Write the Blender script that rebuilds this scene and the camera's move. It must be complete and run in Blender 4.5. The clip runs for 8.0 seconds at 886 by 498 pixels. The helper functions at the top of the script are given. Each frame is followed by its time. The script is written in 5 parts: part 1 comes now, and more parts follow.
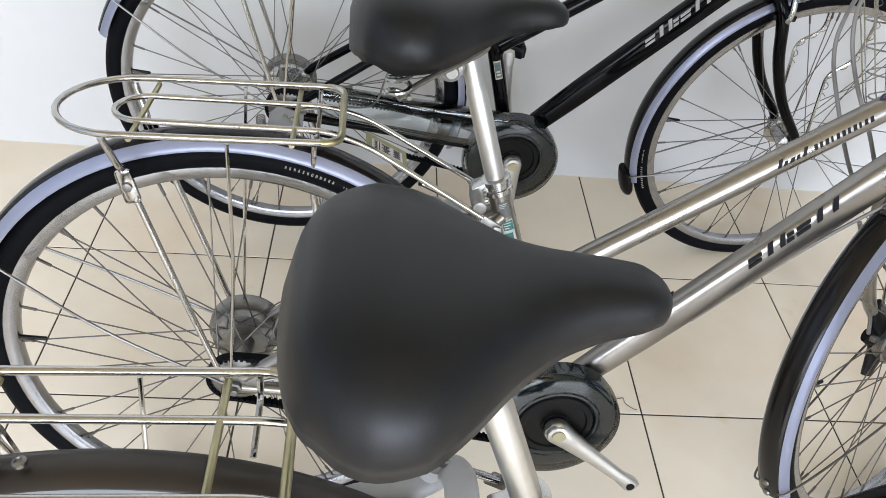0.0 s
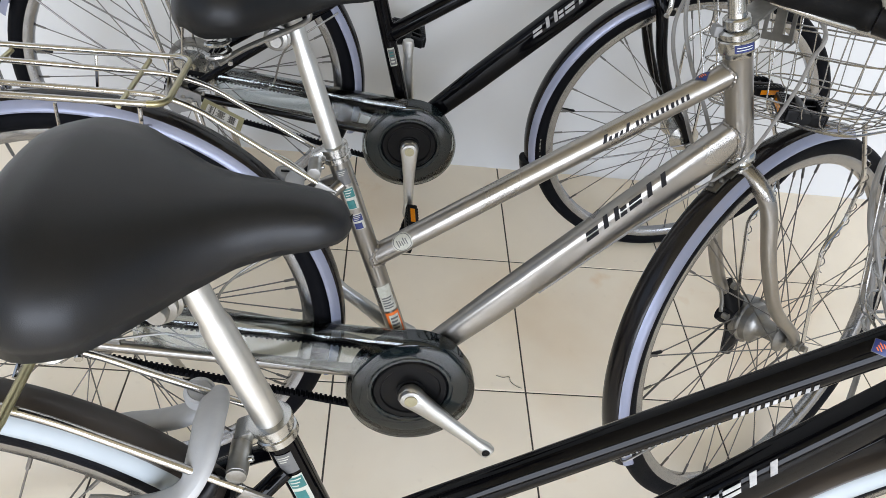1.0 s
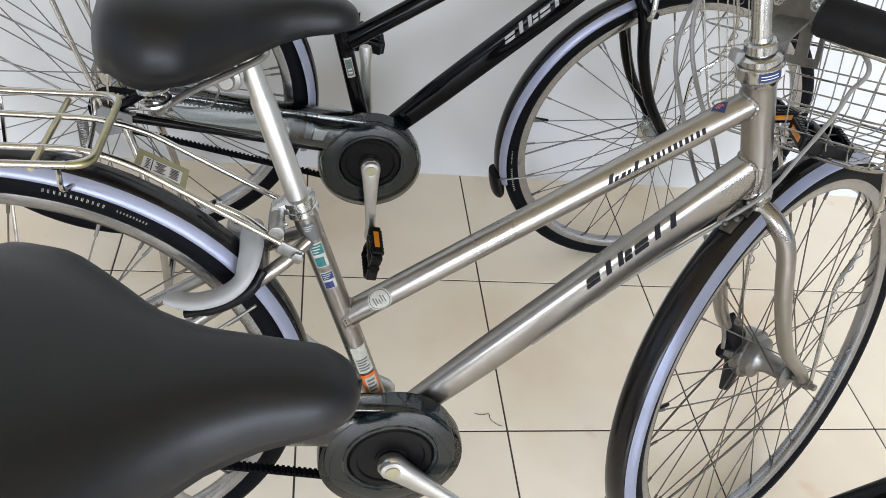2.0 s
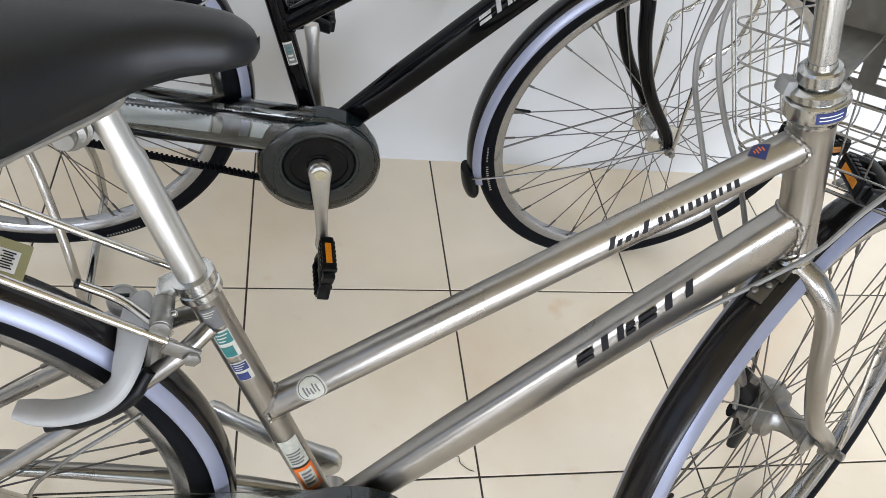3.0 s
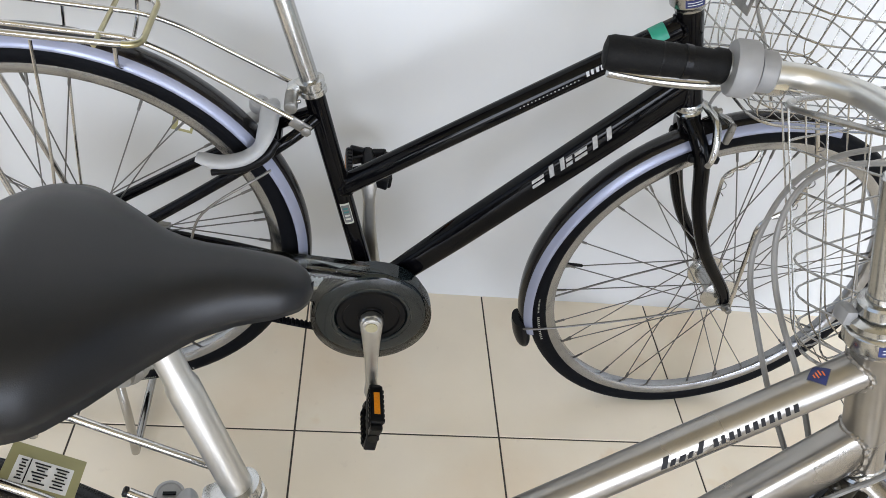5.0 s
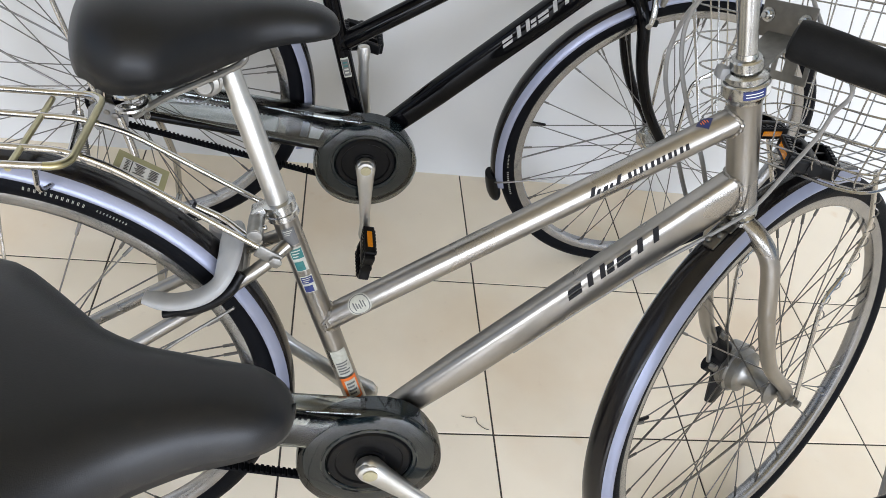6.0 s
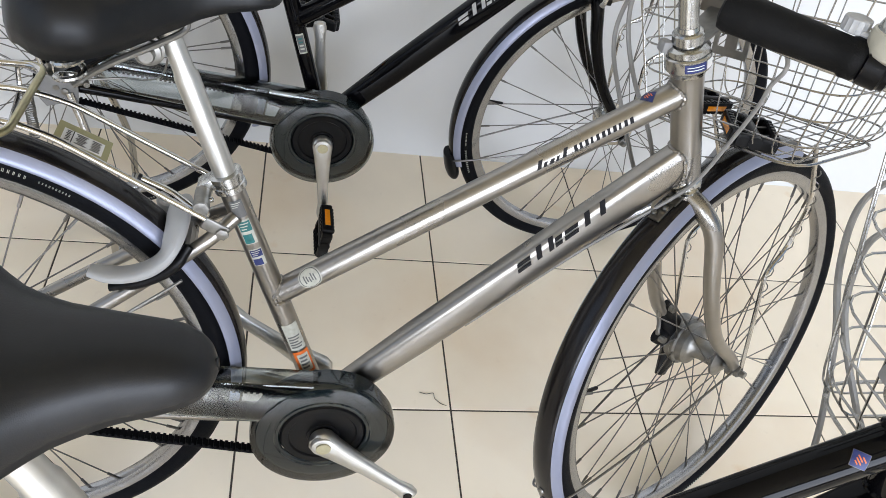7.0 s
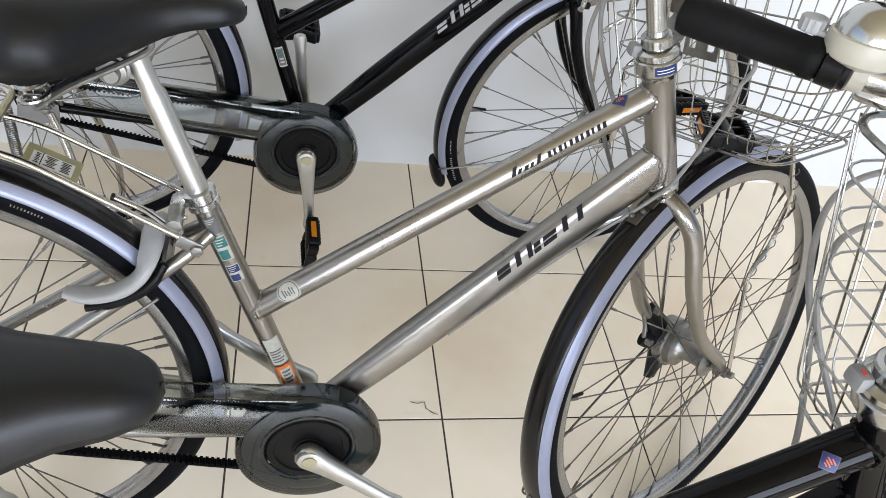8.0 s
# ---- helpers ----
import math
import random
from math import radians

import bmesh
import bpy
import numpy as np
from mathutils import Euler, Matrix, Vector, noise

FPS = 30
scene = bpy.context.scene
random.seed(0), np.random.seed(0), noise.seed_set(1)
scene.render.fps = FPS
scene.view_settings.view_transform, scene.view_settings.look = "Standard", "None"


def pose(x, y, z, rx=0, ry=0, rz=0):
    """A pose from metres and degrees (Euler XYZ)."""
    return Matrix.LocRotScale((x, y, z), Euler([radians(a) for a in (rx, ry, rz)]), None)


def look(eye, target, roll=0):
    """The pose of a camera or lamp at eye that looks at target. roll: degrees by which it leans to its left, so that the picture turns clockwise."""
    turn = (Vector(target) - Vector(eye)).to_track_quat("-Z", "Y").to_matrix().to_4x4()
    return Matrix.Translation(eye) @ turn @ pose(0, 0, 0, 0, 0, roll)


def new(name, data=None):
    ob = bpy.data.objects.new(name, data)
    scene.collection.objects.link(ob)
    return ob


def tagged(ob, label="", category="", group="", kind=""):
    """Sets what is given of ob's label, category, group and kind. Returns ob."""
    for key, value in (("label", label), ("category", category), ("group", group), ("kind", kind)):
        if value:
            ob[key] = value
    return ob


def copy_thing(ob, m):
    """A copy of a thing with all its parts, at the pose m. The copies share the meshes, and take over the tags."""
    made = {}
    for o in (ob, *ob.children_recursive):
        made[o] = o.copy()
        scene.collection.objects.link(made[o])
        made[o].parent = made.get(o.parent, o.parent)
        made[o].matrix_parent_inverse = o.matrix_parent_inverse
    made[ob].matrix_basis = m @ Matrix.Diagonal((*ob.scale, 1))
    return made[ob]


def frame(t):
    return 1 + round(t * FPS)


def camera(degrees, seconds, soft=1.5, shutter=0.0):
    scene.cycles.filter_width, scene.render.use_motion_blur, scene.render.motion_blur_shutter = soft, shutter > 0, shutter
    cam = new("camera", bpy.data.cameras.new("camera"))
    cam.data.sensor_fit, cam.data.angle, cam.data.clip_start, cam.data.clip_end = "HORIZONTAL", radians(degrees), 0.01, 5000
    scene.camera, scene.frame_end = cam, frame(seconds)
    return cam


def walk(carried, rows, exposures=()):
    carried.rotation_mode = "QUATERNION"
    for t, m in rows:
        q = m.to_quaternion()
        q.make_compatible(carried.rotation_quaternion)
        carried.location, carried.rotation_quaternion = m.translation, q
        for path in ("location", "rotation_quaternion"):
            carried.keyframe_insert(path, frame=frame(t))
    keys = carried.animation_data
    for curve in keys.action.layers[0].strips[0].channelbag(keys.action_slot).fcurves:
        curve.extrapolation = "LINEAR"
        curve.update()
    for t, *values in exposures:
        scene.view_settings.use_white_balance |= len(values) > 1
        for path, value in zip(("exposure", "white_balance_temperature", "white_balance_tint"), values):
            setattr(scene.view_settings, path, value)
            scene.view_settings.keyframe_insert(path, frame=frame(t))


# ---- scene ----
cam = camera(60.9, 8.0, soft=0.75)
PATH = [
    (0, (-0.55, -1.28, 1.23), (-0.376, 0.189, -0.116), 7.6),
    (0.2, (-0.49, -1.333, 1.223), (-0.342, 0.141, -0.122), 7.7),
    (0.5, (-0.426, -1.372, 1.221), (-0.265, 0.104, -0.119), 8.6),
    (1, (-0.344, -1.362, 1.243), (-0.152, 0.122, -0.083), 9.1),
    (1.2, (-0.334, -1.337, 1.243), (-0.114, 0.147, -0.08), 9.5),
    (2.3, (-0.399, -1.117, 1.211), (-0.007, 0.28, -0.166), 12.3),
    (2.5, (-0.374, -1.069, 1.207), (0.037, 0.304, -0.188), 12.8),
    (3, (-0.324, -0.933, 1.168), (0.079, 0.373, -0.292), 14.0),
    (3.5, (-0.331, -0.876, 1.174), (0.009, 0.435, -0.298), 13.0),
    (4, (-0.331, -0.779, 1.268), (0.014, 0.678, -0.058), 10.5),
    (4.2, (-0.331, -0.751, 1.28), (0.006, 0.751, 0.002), 10.0),
    (5.3, (-0.324, -0.962, 1.228), (-0.082, 0.505, -0.11), 10.4),
    (5.5, (-0.331, -1.049, 1.222), (-0.082, 0.402, -0.131), 10.7),
    (6, (-0.35, -1.174, 1.238), (-0.033, 0.245, -0.135), 12.5),
    (6.5, (-0.293, -1.191, 1.23), (0.083, 0.206, -0.151), 14.3),
    (7, (-0.324, -1.193, 1.236), (0.071, 0.193, -0.15), 14.6),
    (7.5, (-0.324, -1.197, 1.237), (0.064, 0.19, -0.15), 14.0),
    (8, (-0.293, -1.191, 1.243), (0.095, 0.207, -0.134), 12.6),
]
walk(cam, [(t, look(eye, target, roll)) for t, eye, target, roll in PATH],
     [(0, 0.12), (1.0, 0.05), (2.5, 0.26), (3.5, 0.30), (4.2, 0.30), (5.5, 0.25), (7.0, 0.17), (8.0, 0.17)])

# ---- world, sun and large lights ----
world = bpy.data.worlds.new("world")
scene.world = world
world.use_nodes = True
wn = world.node_tree.nodes
sky = wn.new("ShaderNodeTexSky")
sky.sky_type = "NISHITA"
sky.sun_disc = False
sky.sun_elevation, sky.sun_rotation = radians(40), radians(200)
world.node_tree.links.new(sky.outputs[0], wn["Background"].inputs[0])
wn["Background"].inputs[1].default_value = 0.12


def area_lamp(name, m, sx, sy, watts, colour):
    data = bpy.data.lights.new(name, "AREA")
    data.shape, data.size, data.size_y, data.energy, data.color = "RECTANGLE", sx, sy, watts, colour
    ob = new(name, data)
    ob.matrix_world = m
    return ob


area_lamp("window_daylight", look((0.0, -5.16, 1.58), (0.0, -0.8, 0.80)), 4.5, 2.1, 362, (0.795, 0.860, 1.0))
# Two weak fill lamps added at the sides; no window is known there.
area_lamp("west_fill_light", look((-2.76, -1.5, 1.80), (0, -1.0, 0.8)), 2.6, 1.8, 7, (0.795, 0.860, 1.0))
area_lamp("east_fill_light", look((2.76, -1.5, 1.80), (0, -1.0, 0.8)), 2.6, 1.8, 2.5, (0.795, 0.860, 1.0))


# ---- materials ----
def material(name, colour, rough=0.5, metal=0.0, vary=0.08, scale=40.0, bump=0.0, bump_scale=300.0, rough_vary=0.1, coat=0.0, stains=0.0, spec=0.5):
    """A node material: base colour with fine and coarse variation, uneven roughness and a little relief."""
    m = bpy.data.materials.new(name)
    m.use_nodes = True
    nt = m.node_tree
    b = nt.nodes["Principled BSDF"]
    tc = nt.nodes.new("ShaderNodeTexCoord")
    fine = nt.nodes.new("ShaderNodeTexNoise")
    fine.inputs["Scale"].default_value, fine.inputs["Detail"].default_value = scale, 6
    coarse = nt.nodes.new("ShaderNodeTexNoise")
    coarse.inputs["Scale"].default_value, coarse.inputs["Detail"].default_value = scale / 9, 3
    for n in (fine, coarse):
        nt.links.new(tc.outputs["Object"], n.inputs["Vector"])
    add = nt.nodes.new("ShaderNodeMath")
    add.operation = "ADD"
    nt.links.new(fine.outputs[0], add.inputs[0])
    nt.links.new(coarse.outputs[0], add.inputs[1])
    ramp = nt.nodes.new("ShaderNodeMapRange")
    ramp.inputs[1].default_value, ramp.inputs[2].default_value = 0.7, 1.3
    ramp.inputs[3].default_value, ramp.inputs[4].default_value = 1 - vary, 1 + vary
    nt.links.new(add.outputs[0], ramp.inputs[0])
    mul = nt.nodes.new("ShaderNodeVectorMath")
    mul.operation = "SCALE"
    mul.inputs[0].default_value = colour
    nt.links.new(ramp.outputs[0], mul.inputs["Scale"])
    out = mul.outputs[0]
    if stains:
        sp = nt.nodes.new("ShaderNodeTexNoise")
        sp.inputs["Scale"].default_value, sp.inputs["Detail"].default_value, sp.inputs["Roughness"].default_value = scale * 3, 8, 0.7
        nt.links.new(tc.outputs["Object"], sp.inputs["Vector"])
        sr = nt.nodes.new("ShaderNodeMapRange")
        sr.inputs[1].default_value, sr.inputs[2].default_value, sr.inputs[3].default_value, sr.inputs[4].default_value = 0.62, 0.75, 0.0, stains
        nt.links.new(sp.outputs[0], sr.inputs[0])
        mix = nt.nodes.new("ShaderNodeMix")
        mix.data_type = "RGBA"
        nt.links.new(sr.outputs[0], mix.inputs["Factor"])
        nt.links.new(out, mix.inputs["A"])
        mix.inputs["B"].default_value = (colour[0] * 0.4, colour[1] * 0.36, colour[2] * 0.3, 1)
        out = mix.outputs["Result"]
    nt.links.new(out, b.inputs["Base Color"])
    rr = nt.nodes.new("ShaderNodeMapRange")
    rr.inputs[1].default_value, rr.inputs[2].default_value = 0.3, 0.7
    rr.inputs[3].default_value, rr.inputs[4].default_value = max(0.02, rough - rough_vary * rough), min(1, rough + rough_vary * rough)
    nt.links.new(coarse.outputs[0], rr.inputs[0])
    nt.links.new(rr.outputs[0], b.inputs["Roughness"])
    b.inputs["Metallic"].default_value = metal
    b.inputs["Coat Weight"].default_value = coat
    b.inputs["Specular IOR Level"].default_value = spec
    b.inputs["Coat Roughness"].default_value = 0.05
    if bump:
        bn = nt.nodes.new("ShaderNodeTexNoise")
        bn.inputs["Scale"].default_value, bn.inputs["Detail"].default_value = bump_scale, 4
        nt.links.new(tc.outputs["Object"], bn.inputs["Vector"])
        bp = nt.nodes.new("ShaderNodeBump")
        bp.inputs["Strength"].default_value, bp.inputs["Distance"].default_value = bump, 0.002
        nt.links.new(bn.outputs[0], bp.inputs["Height"])
        nt.links.new(bp.outputs[0], b.inputs["Normal"])
    return m


def clear_plastic(name, tint, gloss=0.1, body=None, share=0.0):
    """Thin smoked plastic: tinted see-through sheet with a glossy face."""
    m = bpy.data.materials.new(name)
    m.use_nodes = True
    nt = m.node_tree
    nt.nodes.remove(nt.nodes["Principled BSDF"])
    tr = nt.nodes.new("ShaderNodeBsdfTransparent")
    tr.inputs[0].default_value = (*tint, 1)
    through_part = tr.outputs[0]
    if body:
        df = nt.nodes.new("ShaderNodeBsdfDiffuse")
        df.inputs[0].default_value = (*body, 1)
        bx_mix = nt.nodes.new("ShaderNodeMixShader")
        bx_mix.inputs[0].default_value = share
        nt.links.new(tr.outputs[0], bx_mix.inputs[1])
        nt.links.new(df.outputs[0], bx_mix.inputs[2])
        through_part = bx_mix.outputs[0]
    gl = nt.nodes.new("ShaderNodeBsdfGlossy")
    gl.inputs["Roughness"].default_value = 0.08
    fr = nt.nodes.new("ShaderNodeFresnel")
    fr.inputs["IOR"].default_value = 1.5
    sc = nt.nodes.new("ShaderNodeTexNoise")
    sc.inputs["Scale"].default_value, sc.inputs["Detail"].default_value = 55, 8
    ad = nt.nodes.new("ShaderNodeMath")
    ad.operation = "MULTIPLY_ADD"
    ad.inputs[1].default_value = gloss
    nt.links.new(sc.outputs[0], ad.inputs[0])
    nt.links.new(fr.outputs[0], ad.inputs[2])
    mx = nt.nodes.new("ShaderNodeMixShader")
    nt.links.new(ad.outputs[0], mx.inputs[0])
    nt.links.new(through_part, mx.inputs[1])
    nt.links.new(gl.outputs[0], mx.inputs[2])
    nt.links.new(mx.outputs[0], nt.nodes["Material Output"].inputs[0])
    return m


SILVER = material("silver_lacquer", (0.272, 0.257, 0.234), 0.285, 0.94, 0.05, 60, 0.006, 900, coat=0.15)
BLACK = material("black_lacquer", (0.0015, 0.0015, 0.002), 0.07, 0.0, 0.2, 60, spec=0.13)
STEEL = material("stainless_steel", (0.46, 0.45, 0.43), 0.15, 1.0, 0.08, 50, 0.03, 500)
SPOKE = material("dull_spoke_steel", (0.17, 0.165, 0.16), 0.34, 1.0, 0.15, 50)
CROWN = material("dark_mudguard_crown", (0.007, 0.006, 0.006), 0.20, 0.0, 0.3, 20, 0.05, 60, coat=0.0, stains=0.0, spec=0.3)
FLANK = material("lavender_silver_flank", (0.25, 0.27, 0.36), 0.36, 0.35, 0.06, 25, 0.02, 300)
FLANK_PALE = material("pale_silver_flank", (0.27, 0.30, 0.315), 0.48, 0.12, 0.06, 25, 0.02, 300)
CROWN_BROWN = material("brown_mudguard_crown", (0.030, 0.024, 0.019), 0.33, 0.0, 0.35, 14, 0.08, 60, stains=0.3, spec=0.35)
ALLOY = material("brushed_alloy", (0.46, 0.46, 0.445), 0.22, 1.0, 0.08, 70, 0.06, 700)
POST = material("frosted_alloy", (0.52, 0.515, 0.49), 0.36, 0.95, 0.06, 70, 0.05, 800)
PLATE = material("brown_plate_steel", (0.13, 0.12, 0.105), 0.42, 0.9, 0.25, 60, 0.1, 300)
RIM = material("rim_alloy", (0.33, 0.335, 0.345), 0.24, 1.0, 0.10, 60, 0.06, 500, stains=0.3)
DULL = material("dull_zinc", (0.22, 0.215, 0.20), 0.38, 1.0, 0.18, 90, 0.10, 500, stains=0.5)
GOLDISH = material("golden_steel", (0.36, 0.33, 0.20), 0.32, 1.0, 0.15, 60, 0.05, 500)
CHROME = material("chrome", (0.42, 0.42, 0.405), 0.20, 1.0, 0.04, 60)
RUBBER = material("tyre_rubber", (0.004, 0.0044, 0.0058), 0.6, 0.0, 0.25, 70, 0.25, 600, spec=0.06)
GRIP = material("grip_rubber", (0.005, 0.005, 0.005), 0.6, 0.0, 0.2, 80, 0.3, 900, spec=0.10)
SADDLE = material("saddle_vinyl", (0.0056, 0.0062, 0.0072), 0.41, 0.0, 0.15, 50, 0.10, 1400, spec=0.26)
BLACKPL = material("black_plastic", (0.004, 0.004, 0.0045), 0.34, 0.0, 0.2, 80, 0.1, 700, spec=0.15)
GREYPL = material("grey_plastic", (0.34, 0.345, 0.35), 0.40, 0.0, 0.08, 60, 0.05, 600, stains=0.2)
WIRE = material("basket_wire_steel", (0.34, 0.335, 0.32), 0.26, 1.0, 0.12, 60)
DULLPL = material("dull_grey_plastic", (0.20, 0.20, 0.20), 0.5, 0.0, 0.1, 60)
CREAM = material("cream_plastic", (0.40, 0.38, 0.315), 0.45, 0.0, 0.1, 60, 0.05, 400, stains=0.3)
GOLDSEAL = material("pale_gold_sticker", (0.42, 0.38, 0.24), 0.55, 0.0, 0.1, 200)
CABLE = material("grey_cable", (0.21, 0.205, 0.195), 0.45, 0.0, 0.1, 80)
SMOKE = clear_plastic("smoked_plastic", (0.11, 0.145, 0.16), 0.04, (0.022, 0.036, 0.042), 0.30)
CLEAR = clear_plastic("clear_plastic", (0.72, 0.75, 0.75), 0.035)
ORANGE = material("orange_reflector", (0.75, 0.26, 0.01), 0.2, 0.0, 0.15, 300, coat=0.6)
WHITEINK = material("white_print", (0.66, 0.66, 0.65), 0.4)
SILVERINK = material("silver_print", (0.30, 0.30, 0.30), 0.40, 0.0, 0.3, 150)
DARKINK = material("dark_print", (0.014, 0.014, 0.016), 0.6, spec=0.15)
REDINK = material("red_print", (0.60, 0.05, 0.03), 0.4)
BLUEINK = material("blue_print", (0.008, 0.018, 0.10), 0.5, 0.0, 0.3, 200)
TEALINK = material("teal_print", (0.010, 0.10, 0.10), 0.4, 0.0, 0.4, 120)
GREENTAPE = material("green_tape", (0.006, 0.21, 0.14), 0.45, 0.0, 0.15, 80, 0.2, 300)
ORANGEINK = material("orange_print", (0.60, 0.13, 0.02), 0.5)
PAPER = material("paper_label", (0.38, 0.38, 0.33), 0.6, 0.0, 0.2, 150)
GREYINK = material("grey_print", (0.10, 0.10, 0.10), 0.5)
YELLOWTAG = material("yellow_tag", (0.27, 0.25, 0.11), 0.45)
BROWNRUB = material("brown_rubber", (0.16, 0.055, 0.03), 0.5)


# ---- mesh helpers ----
def link(name, bm, mat, parent, label="", smooth=True, sharp=0.66):
    me = bpy.data.meshes.new(name)
    if smooth:
        for fc in bm.faces:
            fc.smooth = True
        bm.normal_update()
        for e in bm.edges:
            if len(e.link_faces) == 2 and e.calc_face_angle(0.0) > sharp:
                e.smooth = False
    bm.to_mesh(me)
    bm.free()
    me.materials.append(mat)
    ob = new(name, me)
    ob.parent = parent
    if label:
        ob["label"] = label
    return ob


part = link


def vecs(pts):
    return [Vector(p) for p in pts]


def spline(pts, n=8):
    """Smooth curve through the points."""
    p = vecs(pts)
    p = [p[0] * 2 - p[1]] + p + [p[-1] * 2 - p[-2]]
    out = []
    for i in range(1, len(p) - 2):
        a, b, c, d = p[i - 1:i + 3]
        for k in range(n):
            t = k / n
            out.append(0.5 * ((2 * b) + (c - a) * t + (2 * a - 5 * b + 4 * c - d) * t * t + (3 * b - a - 3 * c + d) * t ** 3))
    out.append(p[-2])
    return out


def rounded(pts, r=0.02, n=5, closed=False):
    """Polyline with rounded corners."""
    p = vecs(pts)
    out = []
    rng = range(len(p)) if closed else range(1, len(p) - 1)
    if not closed:
        out.append(p[0])
    for i in rng:
        a, b, c = p[i - 1], p[i], p[(i + 1) % len(p)]
        d = min(r, (a - b).length * 0.49, (c - b).length * 0.49)
        s, e = b + (a - b).normalized() * d, b + (c - b).normalized() * d
        for k in range(n + 1):
            t = k / n
            out.append(s * (1 - t) ** 2 + b * 2 * t * (1 - t) + e * t * t)
    if not closed:
        out.append(p[-1])
    return out


def sweep(bm, pts, radius, n=10, closed=False, section=None, up=None):
    """Sweeps a circle (or a closed section of (side, up) points) along the points."""
    p = vecs(pts)
    m = len(p)
    rad = radius if hasattr(radius, "__len__") else [radius] * m
    tang = []
    for i in range(m):
        a = p[(i - 1) % m] if closed or i else p[0]
        b = p[(i + 1) % m] if closed or i < m - 1 else p[-1]
        t = b - a
        tang.append(t.normalized() if t.length > 1e-9 else Vector((1, 0, 0)))
    ref = Vector(up) if up else (Vector((0, 0, 1)) if abs(tang[0].z) < 0.9 else Vector((1, 0, 0)))
    nrm = (ref - tang[0] * ref.dot(tang[0])).normalized()
    rings = []
    for i in range(m):
        if up:
            nrm = (Vector(up) - tang[i] * Vector(up).dot(tang[i])).normalized()
        else:
            nrm = (nrm - tang[i] * nrm.dot(tang[i])).normalized()
        side = tang[i].cross(nrm)
        sec = section or [(math.cos(2 * math.pi * k / n), math.sin(2 * math.pi * k / n)) for k in range(n)]
        rings.append([bm.verts.new(p[i] + (side * s + nrm * u) * rad[i]) for s, u in sec])
    k = len(rings[0])
    for i in range(m if closed else m - 1):
        a, b = rings[i], rings[(i + 1) % m]
        for j in range(k):
            bm.faces.new((a[j], a[(j + 1) % k], b[(j + 1) % k], b[j]))
    if not closed:
        bm.faces.new(rings[0][::-1])
        bm.faces.new(rings[-1])
    return bm


def tube(pts, radius, n=10, closed=False, section=None, up=None):
    return sweep(bmesh.new(), pts, radius, n, closed, section, up)


def lathe(bm, profile, centre=(0, 0, 0), axis=(0, 1, 0), n=48, closed=True):
    """Turns a profile of (radius, along) round an axis through the centre."""
    ax = Vector(axis).normalized()
    u = ax.orthogonal().normalized()
    v = ax.cross(u)
    c = Vector(centre)
    rings = []
    for k in range(n):
        a = 2 * math.pi * k / n
        d = u * math.cos(a) + v * math.sin(a)
        rings.append([bm.verts.new(c + d * r + ax * h) for r, h in profile])
    m = len(profile)
    for k in range(n):
        a, b = rings[k], rings[(k + 1) % n]
        for j in range(m if closed else m - 1):
            bm.faces.new((a[j], b[j], b[(j + 1) % m], a[(j + 1) % m]))
    return bm


def turned(profile, centre=(0, 0, 0), axis=(0, 1, 0), n=48):
    """A solid of revolution: profile open, ended with tiny caps."""
    prof = [(1e-4, profile[0][1])] + list(profile) + [(1e-4, profile[-1][1])]
    return lathe(bmesh.new(), prof, centre, axis, n, closed=False)


def box(bm, size, m=None, bevel=0.0):
    r = bmesh.ops.create_cube(bm, size=1)
    vs = r["verts"]
    bmesh.ops.scale(bm, vec=size, verts=vs)
    if bevel:
        es = list({e for v in vs for e in v.link_edges})
        g = bmesh.ops.bevel(bm, geom=es, offset=bevel, segments=2, affect="EDGES", profile=0.6)
        vs = list({v for fc in g["faces"] for v in fc.verts} | {v for v in vs if v.is_valid})
    if m is not None:
        bmesh.ops.transform(bm, matrix=m, verts=[v for v in vs if v.is_valid])
    return bm


def oriented(origin, x_dir, y_hint):
    """A frame at origin: x along x_dir, y near y_hint."""
    x = Vector(x_dir).normalized()
    z = x.cross(Vector(y_hint)).normalized()
    y = z.cross(x)
    m = Matrix((x, y, z)).transposed().to_4x4()
    m.translation = origin
    return m


# ---- bicycle parts ----
def lerp(a, b, t):
    return a + (b - a) * t


def table(keys, u):
    """Smooth value at u from (u, value) keys."""
    for (a, va), (b, vb) in zip(keys, keys[1:]):
        if u <= b:
            t = (u - a) / (b - a)
            t = t * t * (3 - 2 * t) if len(keys) < 6 else t
            return lerp(va, vb, t)
    return keys[-1][1]


